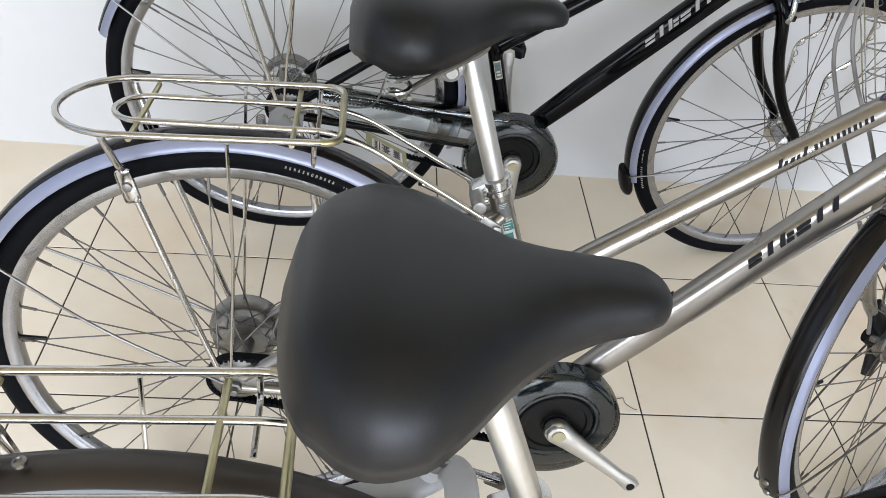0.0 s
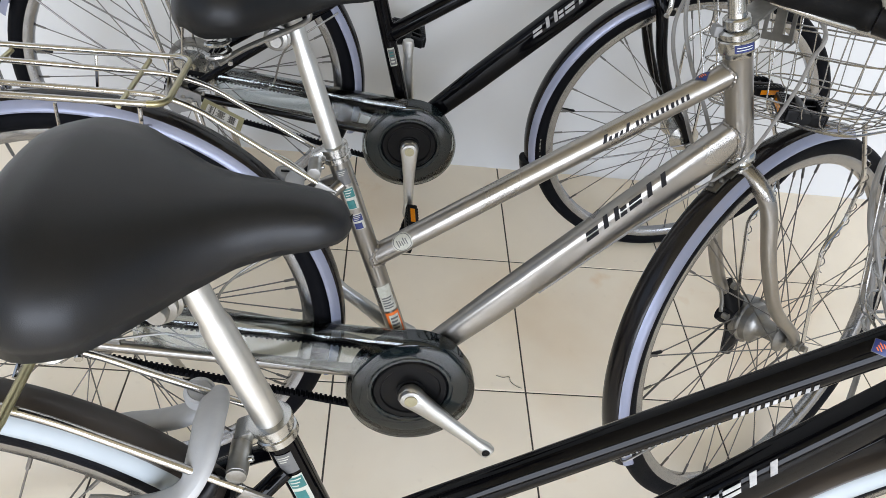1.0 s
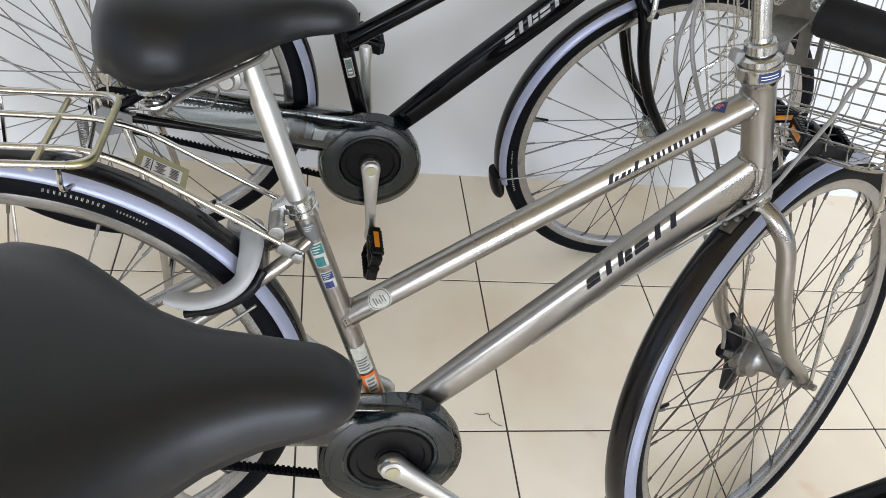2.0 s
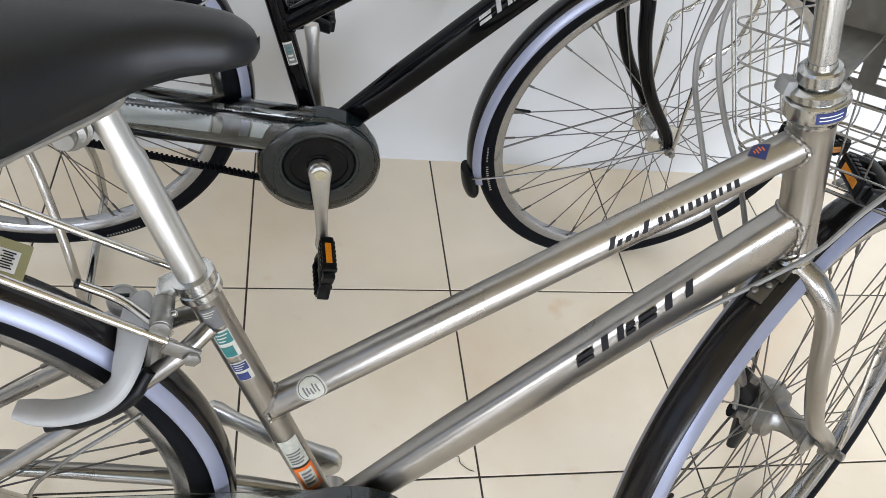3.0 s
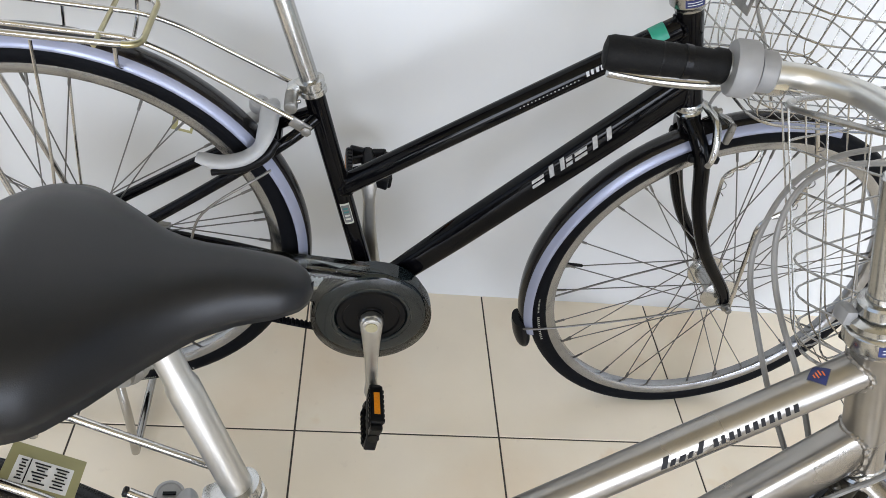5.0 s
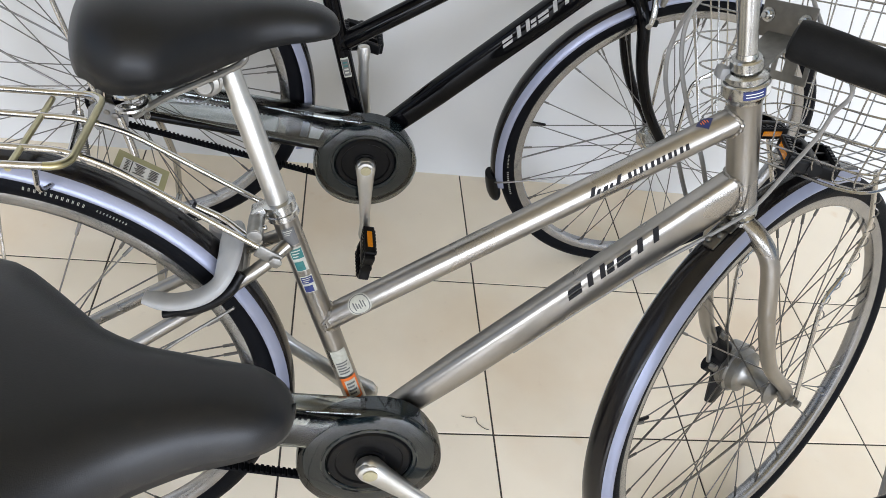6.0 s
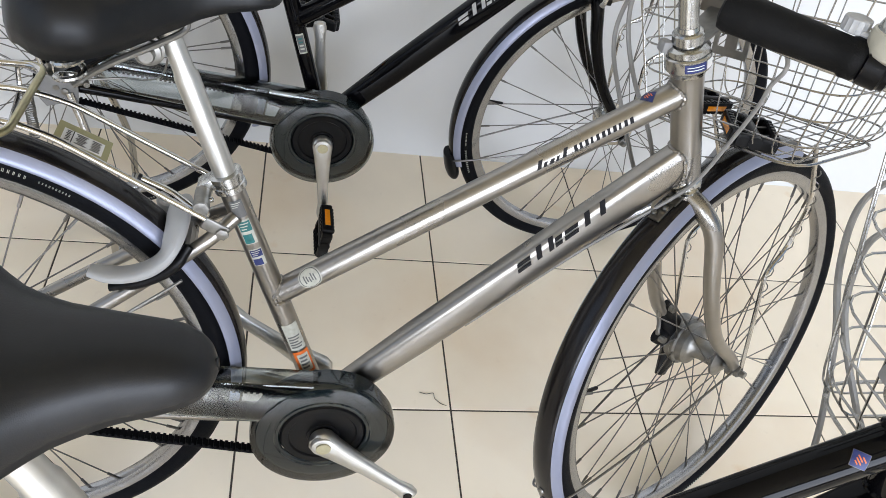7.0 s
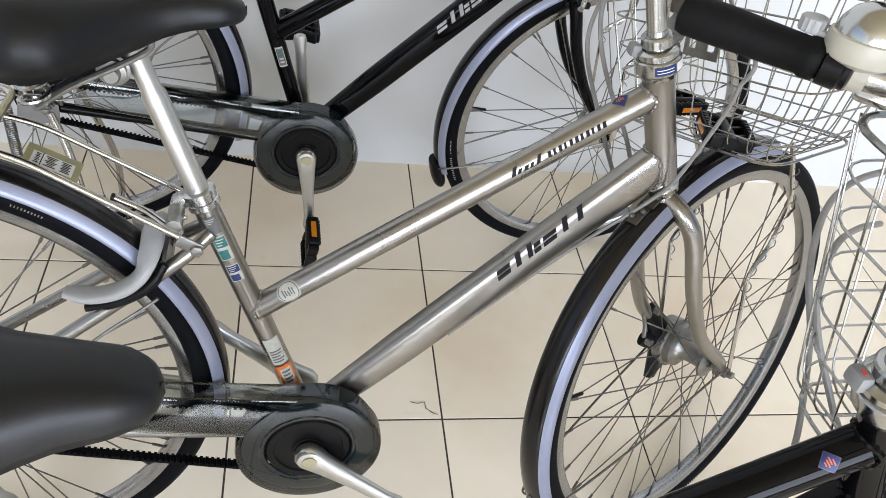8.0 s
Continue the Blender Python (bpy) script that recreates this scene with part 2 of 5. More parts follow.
def wheel(parent, name, c, turn, flange, drum, print_at, barrel=0.0145, hub_mat=None, group_spokes=9):
    """A 27 inch wheel: rim > tyre, hub, spokes, valve. c: axle centre; turn: steering matrix."""
    bm = lathe(bmesh.new(), [(0.3160, -0.0125), (0.3195, -0.0125), (0.3195, -0.0105), (0.3140, -0.0090), (0.3140, 0.0090), (0.3195, 0.0105), (0.3195, 0.0125), (0.3160, 0.0125),
                             (0.3060, 0.0118), (0.3010, 0.0085), (0.2995, 0.0040), (0.2995, -0.0040), (0.3010, -0.0085), (0.3060, -0.0118)], c, n=88)
    bm.transform(turn)
    rim = part(name, bm, RIM, parent, "scuffed alloy rim of a spoked wheel")
    prof = []
    for k in range(20):
        a = 2 * math.pi * k / 20
        r = 0.0178 + (0.0007 if k % 2 == 0 and 5 <= k <= 15 else 0)
        prof.append((0.3300 - r * math.cos(a), r * math.sin(a)))
    bm = lathe(bmesh.new(), prof, c, n=96)
    bm.transform(turn)
    ty = part("tyre", bm, RUBBER, rim, "black rubber tyre with a ribbed tread")
    for s in (-1, 1):
        bm = turned([(0.0095, 0.0), (0.0095, 0.007), (0.0060, 0.008), (0.0058, 0.016), (0.0045, 0.017)], Vector(c) + Vector((0, s * 0.0625, 0)), (0, s, 0), 6)
        bm.transform(turn)
        part("axle_nut", bm, DULL, rim)
    # maker's lettering on the side wall as plain pale bars
    rnd = random.Random(4)
    if print_at is None:
        print_at = 290
    bm = bmesh.new()
    a = print_at
    for k in range(22):
        w = (0.55 if k < 12 else 0.34) * rnd.uniform(0.7, 1.1)
        hgt = 0.0040 if k < 12 else 0.0026
        for part_a, part_w in ((a, w * 0.24), (a - w * 0.45, w * 0.20)):
            an = radians(part_a)
            d = Vector((math.cos(an), 0, math.sin(an)))
            box(bm, (0.335 * radians(part_w), 0.0006, hgt), oriented(Vector(c) + d * 0.3325 + Vector((0, -0.0182, 0)), Vector((d.z, 0, -d.x)), (0, 1, 0)))
        a -= 0.95 if k < 12 else 0.62
        a -= 1.6 if k == 11 else 0
    bm.transform(turn)
    tagged(part("tyre_print", bm, PAPER, ty, "pale print on the side wall", smooth=False), kind="stuff")
    bm = turned([(0.005, -0.074), (0.006, -0.060), (0.013, -0.058), (0.013, -0.050), (0.0055, -0.049), (0.0055, -0.042), (0.014, -0.040), (flange, -0.034), (flange, -0.0305), (barrel + 0.0015, -0.028),
                 (barrel, 0.0), (barrel + 0.0015, 0.028), (flange, 0.0305), (flange, 0.034), (0.014, 0.040), (0.0055, 0.049), (0.013, 0.050), (0.013, 0.058), (0.006, 0.060), (0.005, 0.074)], c, n=32)
    bm.transform(turn)
    part("hub", bm, hub_mat or DULL, rim, "alloy hub with axle nuts")
    if drum:
        bm = turned([(0.020, 0.030), (drum, 0.034), (drum + 0.002, 0.040), (drum, 0.056), (drum - 0.008, 0.060), (0.016, 0.061)], c, n=40)
        bm.transform(turn)
        part("brake_drum", bm, hub_mat or DULL, rim, "ribbed dull brake drum")
    # tangential spokes: four shapes shared by all
    base = turn @ Matrix.Translation(c)
    for side in (-1, 1):
        for lead in (-1, 1):
            a = radians(62) * lead
            p0 = Vector((flange * 0.92 * math.sin(a), side * 0.0325, flange * 0.92 * math.cos(a)))
            ang = lead * radians(4) + (radians(10) if side > 0 else 0)
            p1 = Vector((0.301 * math.sin(ang), side * 0.003, 0.301 * math.cos(ang)))
            bm = tube([p0, lerp(p0, p1, 0.5), lerp(p0, p1, 0.93), lerp(p0, p1, 0.931), p1], [0.0011, 0.0011, 0.0011, 0.0022, 0.0022], 5)
            me = None
            for k in range(group_spokes):
                rot = Matrix.Rotation(2 * math.pi * (k + (0.5 if lead > 0 else 0)) / group_spokes, 4, "Y")
                if me is None:
                    ob = part("spoke", bm, SPOKE, rim)
                    me = ob.data
                else:
                    ob = new("spoke", me)
                    ob.parent = rim
                ob.matrix_basis = base @ rot
    va = base @ Matrix.Rotation(radians(-84), 4, "Y")
    bm = tube([va @ Vector((0, 0, 0.302)), va @ Vector((0, 0, 0.268)), va @ Vector((0, 0, 0.266))], [0.003, 0.003, 0.002], 8)
    part("valve", bm, BLACKPL, rim, "black valve cap")
    return rim


def arc_sheet(c, prof, a0, a1, n=56, thick=0.0013):
    """A thin sheet swept round an axle: profile of (radius offset, lateral)."""
    full = prof + [(r - thick, l * 0.985) for r, l in prof[::-1]]
    bm = bmesh.new()
    rings = []
    for k in range(n + 1):
        a = radians(lerp(a0, a1, k / n))
        d = Vector((math.cos(a), 0, math.sin(a)))
        rings.append([bm.verts.new(Vector(c) + d * (0.3590 + r) + Vector((0, l, 0))) for r, l in full])
    m = len(full)
    for a, b in zip(rings, rings[1:]):
        for j in range(m):
            bm.faces.new((a[j], b[j], b[(j + 1) % m], a[(j + 1) % m]))
    bm.faces.new(rings[0][::-1])
    bm.faces.new(rings[-1])
    bmesh.ops.recalc_face_normals(bm, faces=bm.faces)
    return bm


def fender(parent, name, c, turn, a0, a1, label, crown_mat, flank_mat):
    """A two-tone mudguard: dark arched crown with a pale metal flank on each side, from angle a0 to a1 (degrees, in the x-z plane)."""
    crown = [(0.0012, -0.0180), (0.0030, -0.0168), (0.0058, -0.0100), (0.0069, -0.0040), (0.0072, 0), (0.0069, 0.0040), (0.0058, 0.0100), (0.0030, 0.0168), (0.0012, 0.0180)]
    bm = arc_sheet(c, crown, a0, a1)
    bm.transform(turn)
    ob = part(name, bm, crown_mat, parent, label)
    for s in (-1, 1):
        flank = [(0.0011, s * 0.0179), (0.0004, s * 0.0188), (-0.0024, s * 0.0212), (-0.0064, s * 0.0240), (-0.0105, s * 0.0262), (-0.0122, s * 0.0262)]
        bm = arc_sheet(c, flank, a0 - 0.4, a1 + 0.4)
        bm.transform(turn)
        part("mudguard_flank", bm, flank_mat, ob, "pale metal flank")
    return ob


def rod(parent, name, pts, r, mat, turn=None, n=8, label=""):
    bm = tube(pts, r, n)
    if turn is not None:
        bm.transform(turn)
    return part(name, bm, mat, parent, label)


def saddle(parent, tip, rear_x, post):
    """A broad sprung saddle: shell, rails, two coil springs and a clamp."""
    tx, tz = tip
    length = tx - rear_x
    wk = [(0, 0.034), (0.025, 0.066), (0.07, 0.092), (0.15, 0.112), (0.25, 0.121), (0.36, 0.115), (0.47, 0.088), (0.57, 0.060), (0.68, 0.041), (0.80, 0.031), (0.92, 0.0255), (0.97, 0.0185), (0.986, 0.0128), (0.995, 0.0070), (1, 0.0010)]
    zk = [(0, -0.022), (0.04, 0.004), (0.10, 0.018), (0.22, 0.026), (0.40, 0.019), (0.60, 0.010), (0.80, 0.009), (0.92, 0.005), (0.97, -0.0015), (0.986, -0.0055), (0.995, -0.0100), (1, -0.0150)]
    hk = [(0, 0.034), (0.05, 0.060), (0.2, 0.082), (0.45, 0.066), (0.7, 0.042), (0.90, 0.030), (0.96, 0.022), (0.986, 0.0145), (0.995, 0.0075), (1, 0.0012)]
    bm = bmesh.new()
    rings = []
    nu, nv = 40, 22
    for i in range(nu + 1):
        u = i / nu
        u = 0.5 - 0.5 * math.cos(math.pi * u)
        w, zt, h = table(wk, u), tz - 0.012 + table(zk, u), table(hk, u)
        x = rear_x + length * u
        ring = []
        for j in range(nv + 1):
            a = math.pi * j / nv
            cx, sx = math.cos(a), math.sin(a)
            ring.append(bm.verts.new((x, w * math.copysign(abs(cx) ** 0.72, cx), zt - h * (1 - abs(sx) ** 0.62))))
        for j in range(1, 6):
            t = j / 6
            ring.append(bm.verts.new((x, lerp(-w, w, t) * 0.9, zt - h - 0.002 + 0.012 * math.sin(math.pi * t))))
        rings.append(ring)
    k = len(rings[0])
    for a, b in zip(rings, rings[1:]):
        for j in range(k):
            bm.faces.new((a[j], a[(j + 1) % k], b[(j + 1) % k], b[j]))
    bm.faces.new(rings[0])
    bm.faces.new(rings[-1][::-1])
    bmesh.ops.smooth_vert(bm, verts=bm.verts, factor=0.5, use_axis_x=True, use_axis_y=True, use_axis_z=True)
    bmesh.ops.recalc_face_normals(bm, faces=bm.faces)
    sd = part("saddle", bm, SADDLE, parent, "broad black vinyl saddle with a smooth cover", sharp=9.0)
    for s in (-1, 1):
        pts = spline([(tx - 0.05, s * 0.010, tz - 0.030), (tx - 0.09, s * 0.016, tz - 0.048), (post[0] + 0.01, s * 0.020, tz - 0.066), (rear_x + 0.085, s * 0.045, tz - 0.094), (rear_x + 0.055, s * 0.062, tz - 0.110)])
        rod(sd, "saddle_rail", pts, 0.0035, DULL)
        coil = [(rear_x + 0.055 + 0.013 * math.cos(t * 0.5), s * 0.062 + 0.013 * math.sin(t * 0.5), tz - 0.109 + 0.00115 * t) for t in range(48)]
        rod(sd, "saddle_spring", coil, 0.0030, CHROME, n=8, label="chromed coil spring")
    bm = turned([(0.007, -0.027), (0.0085, -0.025), (0.0085, -0.019), (0.0135, -0.018), (0.0135, -0.012), (0.0165, -0.011), (0.0165, 0.011), (0.0135, 0.012), (0.0135, 0.018), (0.0085, 0.019), (0.0085, 0.025), (0.007, 0.027)], (post[0] - 0.024, 0, post[1] - 0.004), (0, 1, 0), 24)
    part("saddle_clamp", bm, DULL, sd, "bolted steel saddle clamp")
    return sd


def word_shapes(parent, start, end, height, mat, lat):
    """A wordmark drawn as six plain slanted blocks of differing height, each with a slot, on the flat side of the down tube."""
    a, b = Vector((start[0], lat, start[1])), Vector((end[0], lat, end[1]))
    d = b - a
    step = d.length / 6.0
    d.normalize()
    up = Vector((-d.z, 0, d.x))
    low = [(0.0, 1.0, 0.0, 0.27), (0.0, 1.0, 0.42, 0.70)]
    high = [(0.28, 0.66, 0.0, 1.0)]
    blocks = [low, high, [(0.0, 0.36, 0.0, 1.0), (0.48, 1.0, 0.0, 0.27), (0.48, 1.0, 0.42, 0.70)], low, high, [(0.20, 0.58, 0.0, 1.0)]]
    for k, block in enumerate(blocks):
        bm = bmesh.new()
        for q0, q1, u0, u1 in block:
            vs = []
            for q, u in ((q0, u0), (q1, u0), (q1, u1), (q0, u1)):
                vs.append(a + d * (step * (k + q * 0.84) + 0.50 * u * height) + up * (u * height))
            f0 = [bm.verts.new(v) for v in vs]
            f1 = [bm.verts.new(v + Vector((0, -0.0005, 0))) for v in vs]
            bm.faces.new(f1)
            for n in range(4):
                bm.faces.new((f0[n], f0[(n + 1) % 4], f1[(n + 1) % 4], f1[n]))
        bmesh.ops.recalc_face_normals(bm, faces=bm.faces)
        part("wordmark_shape", bm, mat, parent, "plain slanted shape of a wordmark", smooth=False)


def letter_bars(parent, name, start, end, height, mat, lat, slant=0.3, count=6, gap=0.22, label="", heights=None, tube_r=0.0, base=0.0):
    """Plain slanted bars along a line on the right face of a tube: a wordmark drawn as shapes."""
    a, b = Vector((start[0], lat, start[1])), Vector((end[0], lat, end[1]))
    d = (b - a)
    step = d.length / count
    d.normalize()
    up = Vector((-d.z, 0, d.x))
    bm = bmesh.new()
    for k in range(count):
        h = height * (heights[k % len(heights)] if heights else 1)
        p = a + d * (k * step)
        w = step * (1 - gap) * (1.0, 0.82, 1.0, 0.70, 0.92)[k % 5]
        vs = []
        for q, u in ((0, 0), (w, 0), (w, h), (0, h)):
            v = p + d * (q + slant * u) + up * u
            if tube_r:
                v = v + up * base
                v.y = -math.sqrt(max(1e-6, tube_r ** 2 - (base + u) ** 2)) - 0.0004
            vs.append(v)
        f0 = [bm.verts.new(v) for v in vs]
        f1 = [bm.verts.new(v + Vector((0, -0.0005, 0))) for v in vs]
        bm.faces.new(f1)
        for i in range(4):
            bm.faces.new((f0[i], f0[(i + 1) % 4], f1[(i + 1) % 4], f1[i]))
    bmesh.ops.recalc_face_normals(bm, faces=bm.faces)
    tagged(part(name, bm, mat, parent, label, smooth=False), kind="stuff")


def wrap_patch(parent, name, a, b, r, ang0, ang1, mat, label="", lift=0.0006, n=8):
    """A label wrapped round a tube from a to b: angles in degrees about the tube, 0 towards the right side, 90 up."""
    a, b = Vector(a), Vector(b)
    d = (b - a).normalized()
    right = Vector((0, -1, 0))
    right = (right - d * right.dot(d)).normalized()
    up = right.cross(d)
    if up.z + up.x * -0.3 < 0:
        up = -up
    bm = bmesh.new()
    rows = []
    for k in range(n + 1):
        t = radians(lerp(ang0, ang1, k / n))
        o = (right * math.cos(t) + up * math.sin(t)) * (r + lift)
        rows.append((bm.verts.new(a + o), bm.verts.new(b + o)))
    for p, q in zip(rows, rows[1:]):
        bm.faces.new((p[0], p[1], q[1], q[0]))
    bmesh.ops.recalc_face_normals(bm, faces=bm.faces)
    return part(name, bm, mat, parent, label)


def pedal_mesh(m):
    """A black resin pedal: two side rails with rounded outer ends, bridges and a toothed tread; axle along local y."""
    bm = bmesh.new()
    for sx in (-1, 1):
        box(bm, (0.012, 0.078, 0.024), m @ Matrix.Translation((sx * 0.034, 0.002, 0)), 0.004)
        box(bm, (0.026, 0.011, 0.022), m @ Matrix.Translation((sx * 0.020, -0.040, 0)) @ Matrix.Rotation(radians(-11 * sx), 4, "Z"), 0.004)
        box(bm, (0.030, 0.010, 0.022), m @ Matrix.Translation((sx * 0.019, 0.040, 0)) @ Matrix.Rotation(radians(20 * sx), 4, "Z"), 0.004)
        for k in range(7):
            for sz in (-1, 1):
                box(bm, (0.008, 0.006, 0.003), m @ Matrix.Translation((sx * 0.033, -0.030 + 0.010 * k, sz * 0.0125)), 0.001)
        for q in (-0.018, 0.012):
            box(bm, (0.026, 0.006, 0.014), m @ Matrix.Translation((sx * 0.018, q, 0)) @ Matrix.Rotation(radians(28 * sx), 4, "Z"), 0.001)
    return bm


def pedal_parts(body, m):
    for s in (-1, 1):
        bm = box(bmesh.new(), (0.003, 0.046, 0.011), m @ Matrix.Translation((s * 0.0390, 0.002, 0)), 0.001)
        part("reflector", bm, ORANGE, body, "orange pedal reflector", smooth=False)
    c0, c1 = m @ Vector((0, -0.045, 0)), m @ Vector((0, 0.058, 0))
    rod(body, "pedal_axle", [c0, lerp(c0, c1, 0.3), lerp(c0, c1, 0.8), c1], [0.011, 0.012, 0.010, 0.007], BLACKPL, n=14)


def crank_arm(parent, p0, p1, name="crank_arm"):
    """A tapered forged arm with a round boss and an eye, drawn as a dark disc."""
    p0, p1 = Vector(p0), Vector(p1)
    d = (p1 - p0).normalized()
    sec = [(math.cos(2 * math.pi * k / 14), math.sin(2 * math.pi * k / 14) * 1.0) for k in range(14)]
    sec = [(math.copysign(abs(s) ** 0.6, s) * 0.62, math.copysign(abs(u) ** 0.6, u)) for s, u in sec]
    y = Vector((0, 1, 0))
    side = d.cross(y)
    pts = [p0 - d * 0.018, p0 - d * 0.012, p0, p0 + d * 0.025, lerp(p0, p1, 0.5), lerp(p0, p1, 0.85), p1, p1 + d * 0.010, p1 + d * 0.013]
    rr = [0.009, 0.017, 0.0205, 0.0172, 0.0122, 0.0105, 0.0135, 0.0115, 0.006]
    bm = tube(pts, rr, section=sec, up=side)
    s = -1 if p0.y < 0 else 1
    arm = part(name, bm, POST, parent, "worn alloy crank arm")
    part("crank_boss", turned([(0.0150, -0.011), (0.0178, -0.009), (0.0182, 0.006), (0.0165, 0.0105), (0.0120, 0.0118)], p0, (0, s, 0), 28), POST, arm)
    part("bolt_cap", turned([(0.0105, 0.0), (0.0105, 0.0018), (0.0085, 0.0026)], p0 + Vector((0, s * 0.0120, 0)), (0, s, 0), 24), GOLDSEAL, arm, "pale gold sticker on the crank boss")
    # The eye isn't cut: a black disc gives the shade within it.
    part("pedal_eye_shade", turned([(0.0068, 0.0), (0.0068, 0.0012)], p1 + Vector((0, s * 0.0078, 0)), (0, s, 0), 18), BLACKPL, arm)
    return arm


def basket(parent, turn, x0, zb, zt, hw_b, hw_t, d_b, d_t):
    """A wire carrier basket: heavy top rim, ribs and hoops of thin wire."""
    def corner(t, sx, sy):
        z = lerp(zb, zt, t)
        hw, dp = lerp(hw_b, hw_t, t), lerp(d_b, d_t, t)
        return Vector((x0 - (0.030 * t) + (dp if sx else 0), sy * hw, z))

    def hoop(t, r=0.05):
        return rounded([corner(t, 0, -1), corner(t, 1, -1), corner(t, 1, 1), corner(t, 0, 1)], r, 5, True)
    top = tube(hoop(1), 0.0031, 8, True)
    top.transform(turn)
    bk = part("basket", top, WIRE, parent, "steel wire front basket")
    for t in (0.0, 0.10, 0.24, 0.38, 0.53, 0.69, 0.85):
        bm = tube(hoop(t, 0.045), 0.0013 if t else 0.0020, 6, True)
        bm.transform(turn)
        part("basket_hoop", bm, WIRE, bk)
    nx, ny = 7, 9
    for k in range(nx):
        f = (k + 0.5) / nx
        pts = []
        for sy in (-1, 1):
            a, b = corner(1, 0, sy), corner(1, 1, sy)
            c, d = corner(0, 0, sy), corner(0, 1, sy)
            run = [lerp(a, b, f), lerp(c, d, f)]
            pts += run if sy < 0 else run[::-1]
        bm = tube(rounded(pts, 0.03, 4), 0.0011, 6)
        bm.transform(turn)
        part("basket_wire", bm, WIRE, bk)
    for k in range(ny):
        f = (k + 0.5) / ny
        a, b = corner(1, 0, -1), corner(1, 0, 1)
        c, d = corner(0, 0, -1), corner(0, 0, 1)
        e, g = corner(0, 1, -1), corner(0, 1, 1)
        h, i = corner(1, 1, -1), corner(1, 1, 1)
        bm = tube(rounded([lerp(a, b, f), lerp(c, d, f), lerp(e, g, f), lerp(h, i, f)], 0.03, 4), 0.0011, 6)
        bm.transform(turn)
        part("basket_wire", bm, WIRE, bk)
    bm = box(bmesh.new(), (0.095, 0.030, 0.0035), Matrix.Translation((x0 + 0.085, 0.0, zb - 0.006)), 0.001)
    bm.transform(turn)
    part("basket_bracket", bm, DULL, bk, "dull steel bracket under the basket")
    zp = lerp(zb, zt, 0.70)
    bm = box(bmesh.new(), (0.0035, 0.068, 0.042), Matrix.Translation((x0 - 0.028, 0.010, zp)), 0.0015)
    bm.transform(turn)
    pl = part("basket_plate", bm, PLATE, bk, "steel mounting plate with two bolts")
    for dy in (-0.014, 0.034):
        bm = turned([(0.0085, 0.0), (0.0085, 0.0016), (0.0055, 0.0018), (0.0055, 0.0065), (0.0035, 0.0070), (0.0032, 0.0110)], (x0 - 0.0297, dy, zp + 0.004), (-1, 0, 0), 12)
        bm.transform(turn)
        part("plate_bolt", bm, CHROME, pl, "bright plate bolt with washer")
    # backing plate with two open slots
    bm = bmesh.new()
    for y, z, wy, hz in ((-0.021, -0.034, 0.006, 0.066), (0.0, -0.034, 0.016, 0.066), (0.021, -0.034, 0.006, 0.066), (-0.013, -0.011, 0.010, 0.020), (0.013, -0.011, 0.010, 0.020), (-0.013, -0.062, 0.010, 0.010), (0.013, -0.062, 0.010, 0.010)):
        box(bm, (0.0022, wy, hz), Matrix.Translation((x0 - 0.022, -0.006 + y, zp + z)))
    bm.transform(turn)
    part("slotted_plate", bm, DULL, bk, "slotted steel backing plate", smooth=False)
    return bk


def weld(parent, c, d, sec, line_at, line_dir, radius, mat):
    """A rippled weld bead where a tube (centre c, direction d, section of (side, up)) meets a round tube along a line in the bicycle's plane."""
    nv = Vector((line_dir.z, 0, -line_dir.x))
    if nv.dot(c - line_at) < 0:
        nv = -nv
    up = Vector((-d.z, 0, d.x))
    path = []
    for s, u in sec:
        p = c + Vector((0, s, 0)) + up * u
        want = math.sqrt(max(radius ** 2 - s * s, 1e-8))
        path.append(p + d * ((want - nv.dot(p - line_at)) / nv.dot(d)))
    bead = [0.0032 if k % 4 < 2 else 0.0022 for k in range(len(path))]
    part("weld", tube(path, bead, 7, True), mat, parent)


def diamond_patch(parent, c, d, r, at, half, mat, label="", lift=0.0006, disc=False):
    """A diamond sticker on a round tube: centre angle in degrees (0 right, 90 up), half diagonal in metres."""
    right = Vector((0, -1, 0))
    up = Vector((-d.z, 0, d.x))
    bm = bmesh.new()
    rows = []
    for k in range(13):
        f = -1 + k / 6
        t = radians(at) + f * half / r
        o = (right * math.cos(t) + up * math.sin(t)) * (r + lift)
        w = half * (math.sqrt(max(0, 1 - f * f)) if disc else 1 - abs(f)) + 1e-5
        rows.append((bm.verts.new(c + o - d * w), bm.verts.new(c + o + d * w)))
    for p, q in zip(rows, rows[1:]):
        bm.faces.new((p[0], p[1], q[1], q[0]))
    bmesh.ops.recalc_face_normals(bm, faces=bm.faces)
    return part(("round_sticker" if disc else "diamond_sticker") if label else "sticker_patch", bm, mat, parent, label)


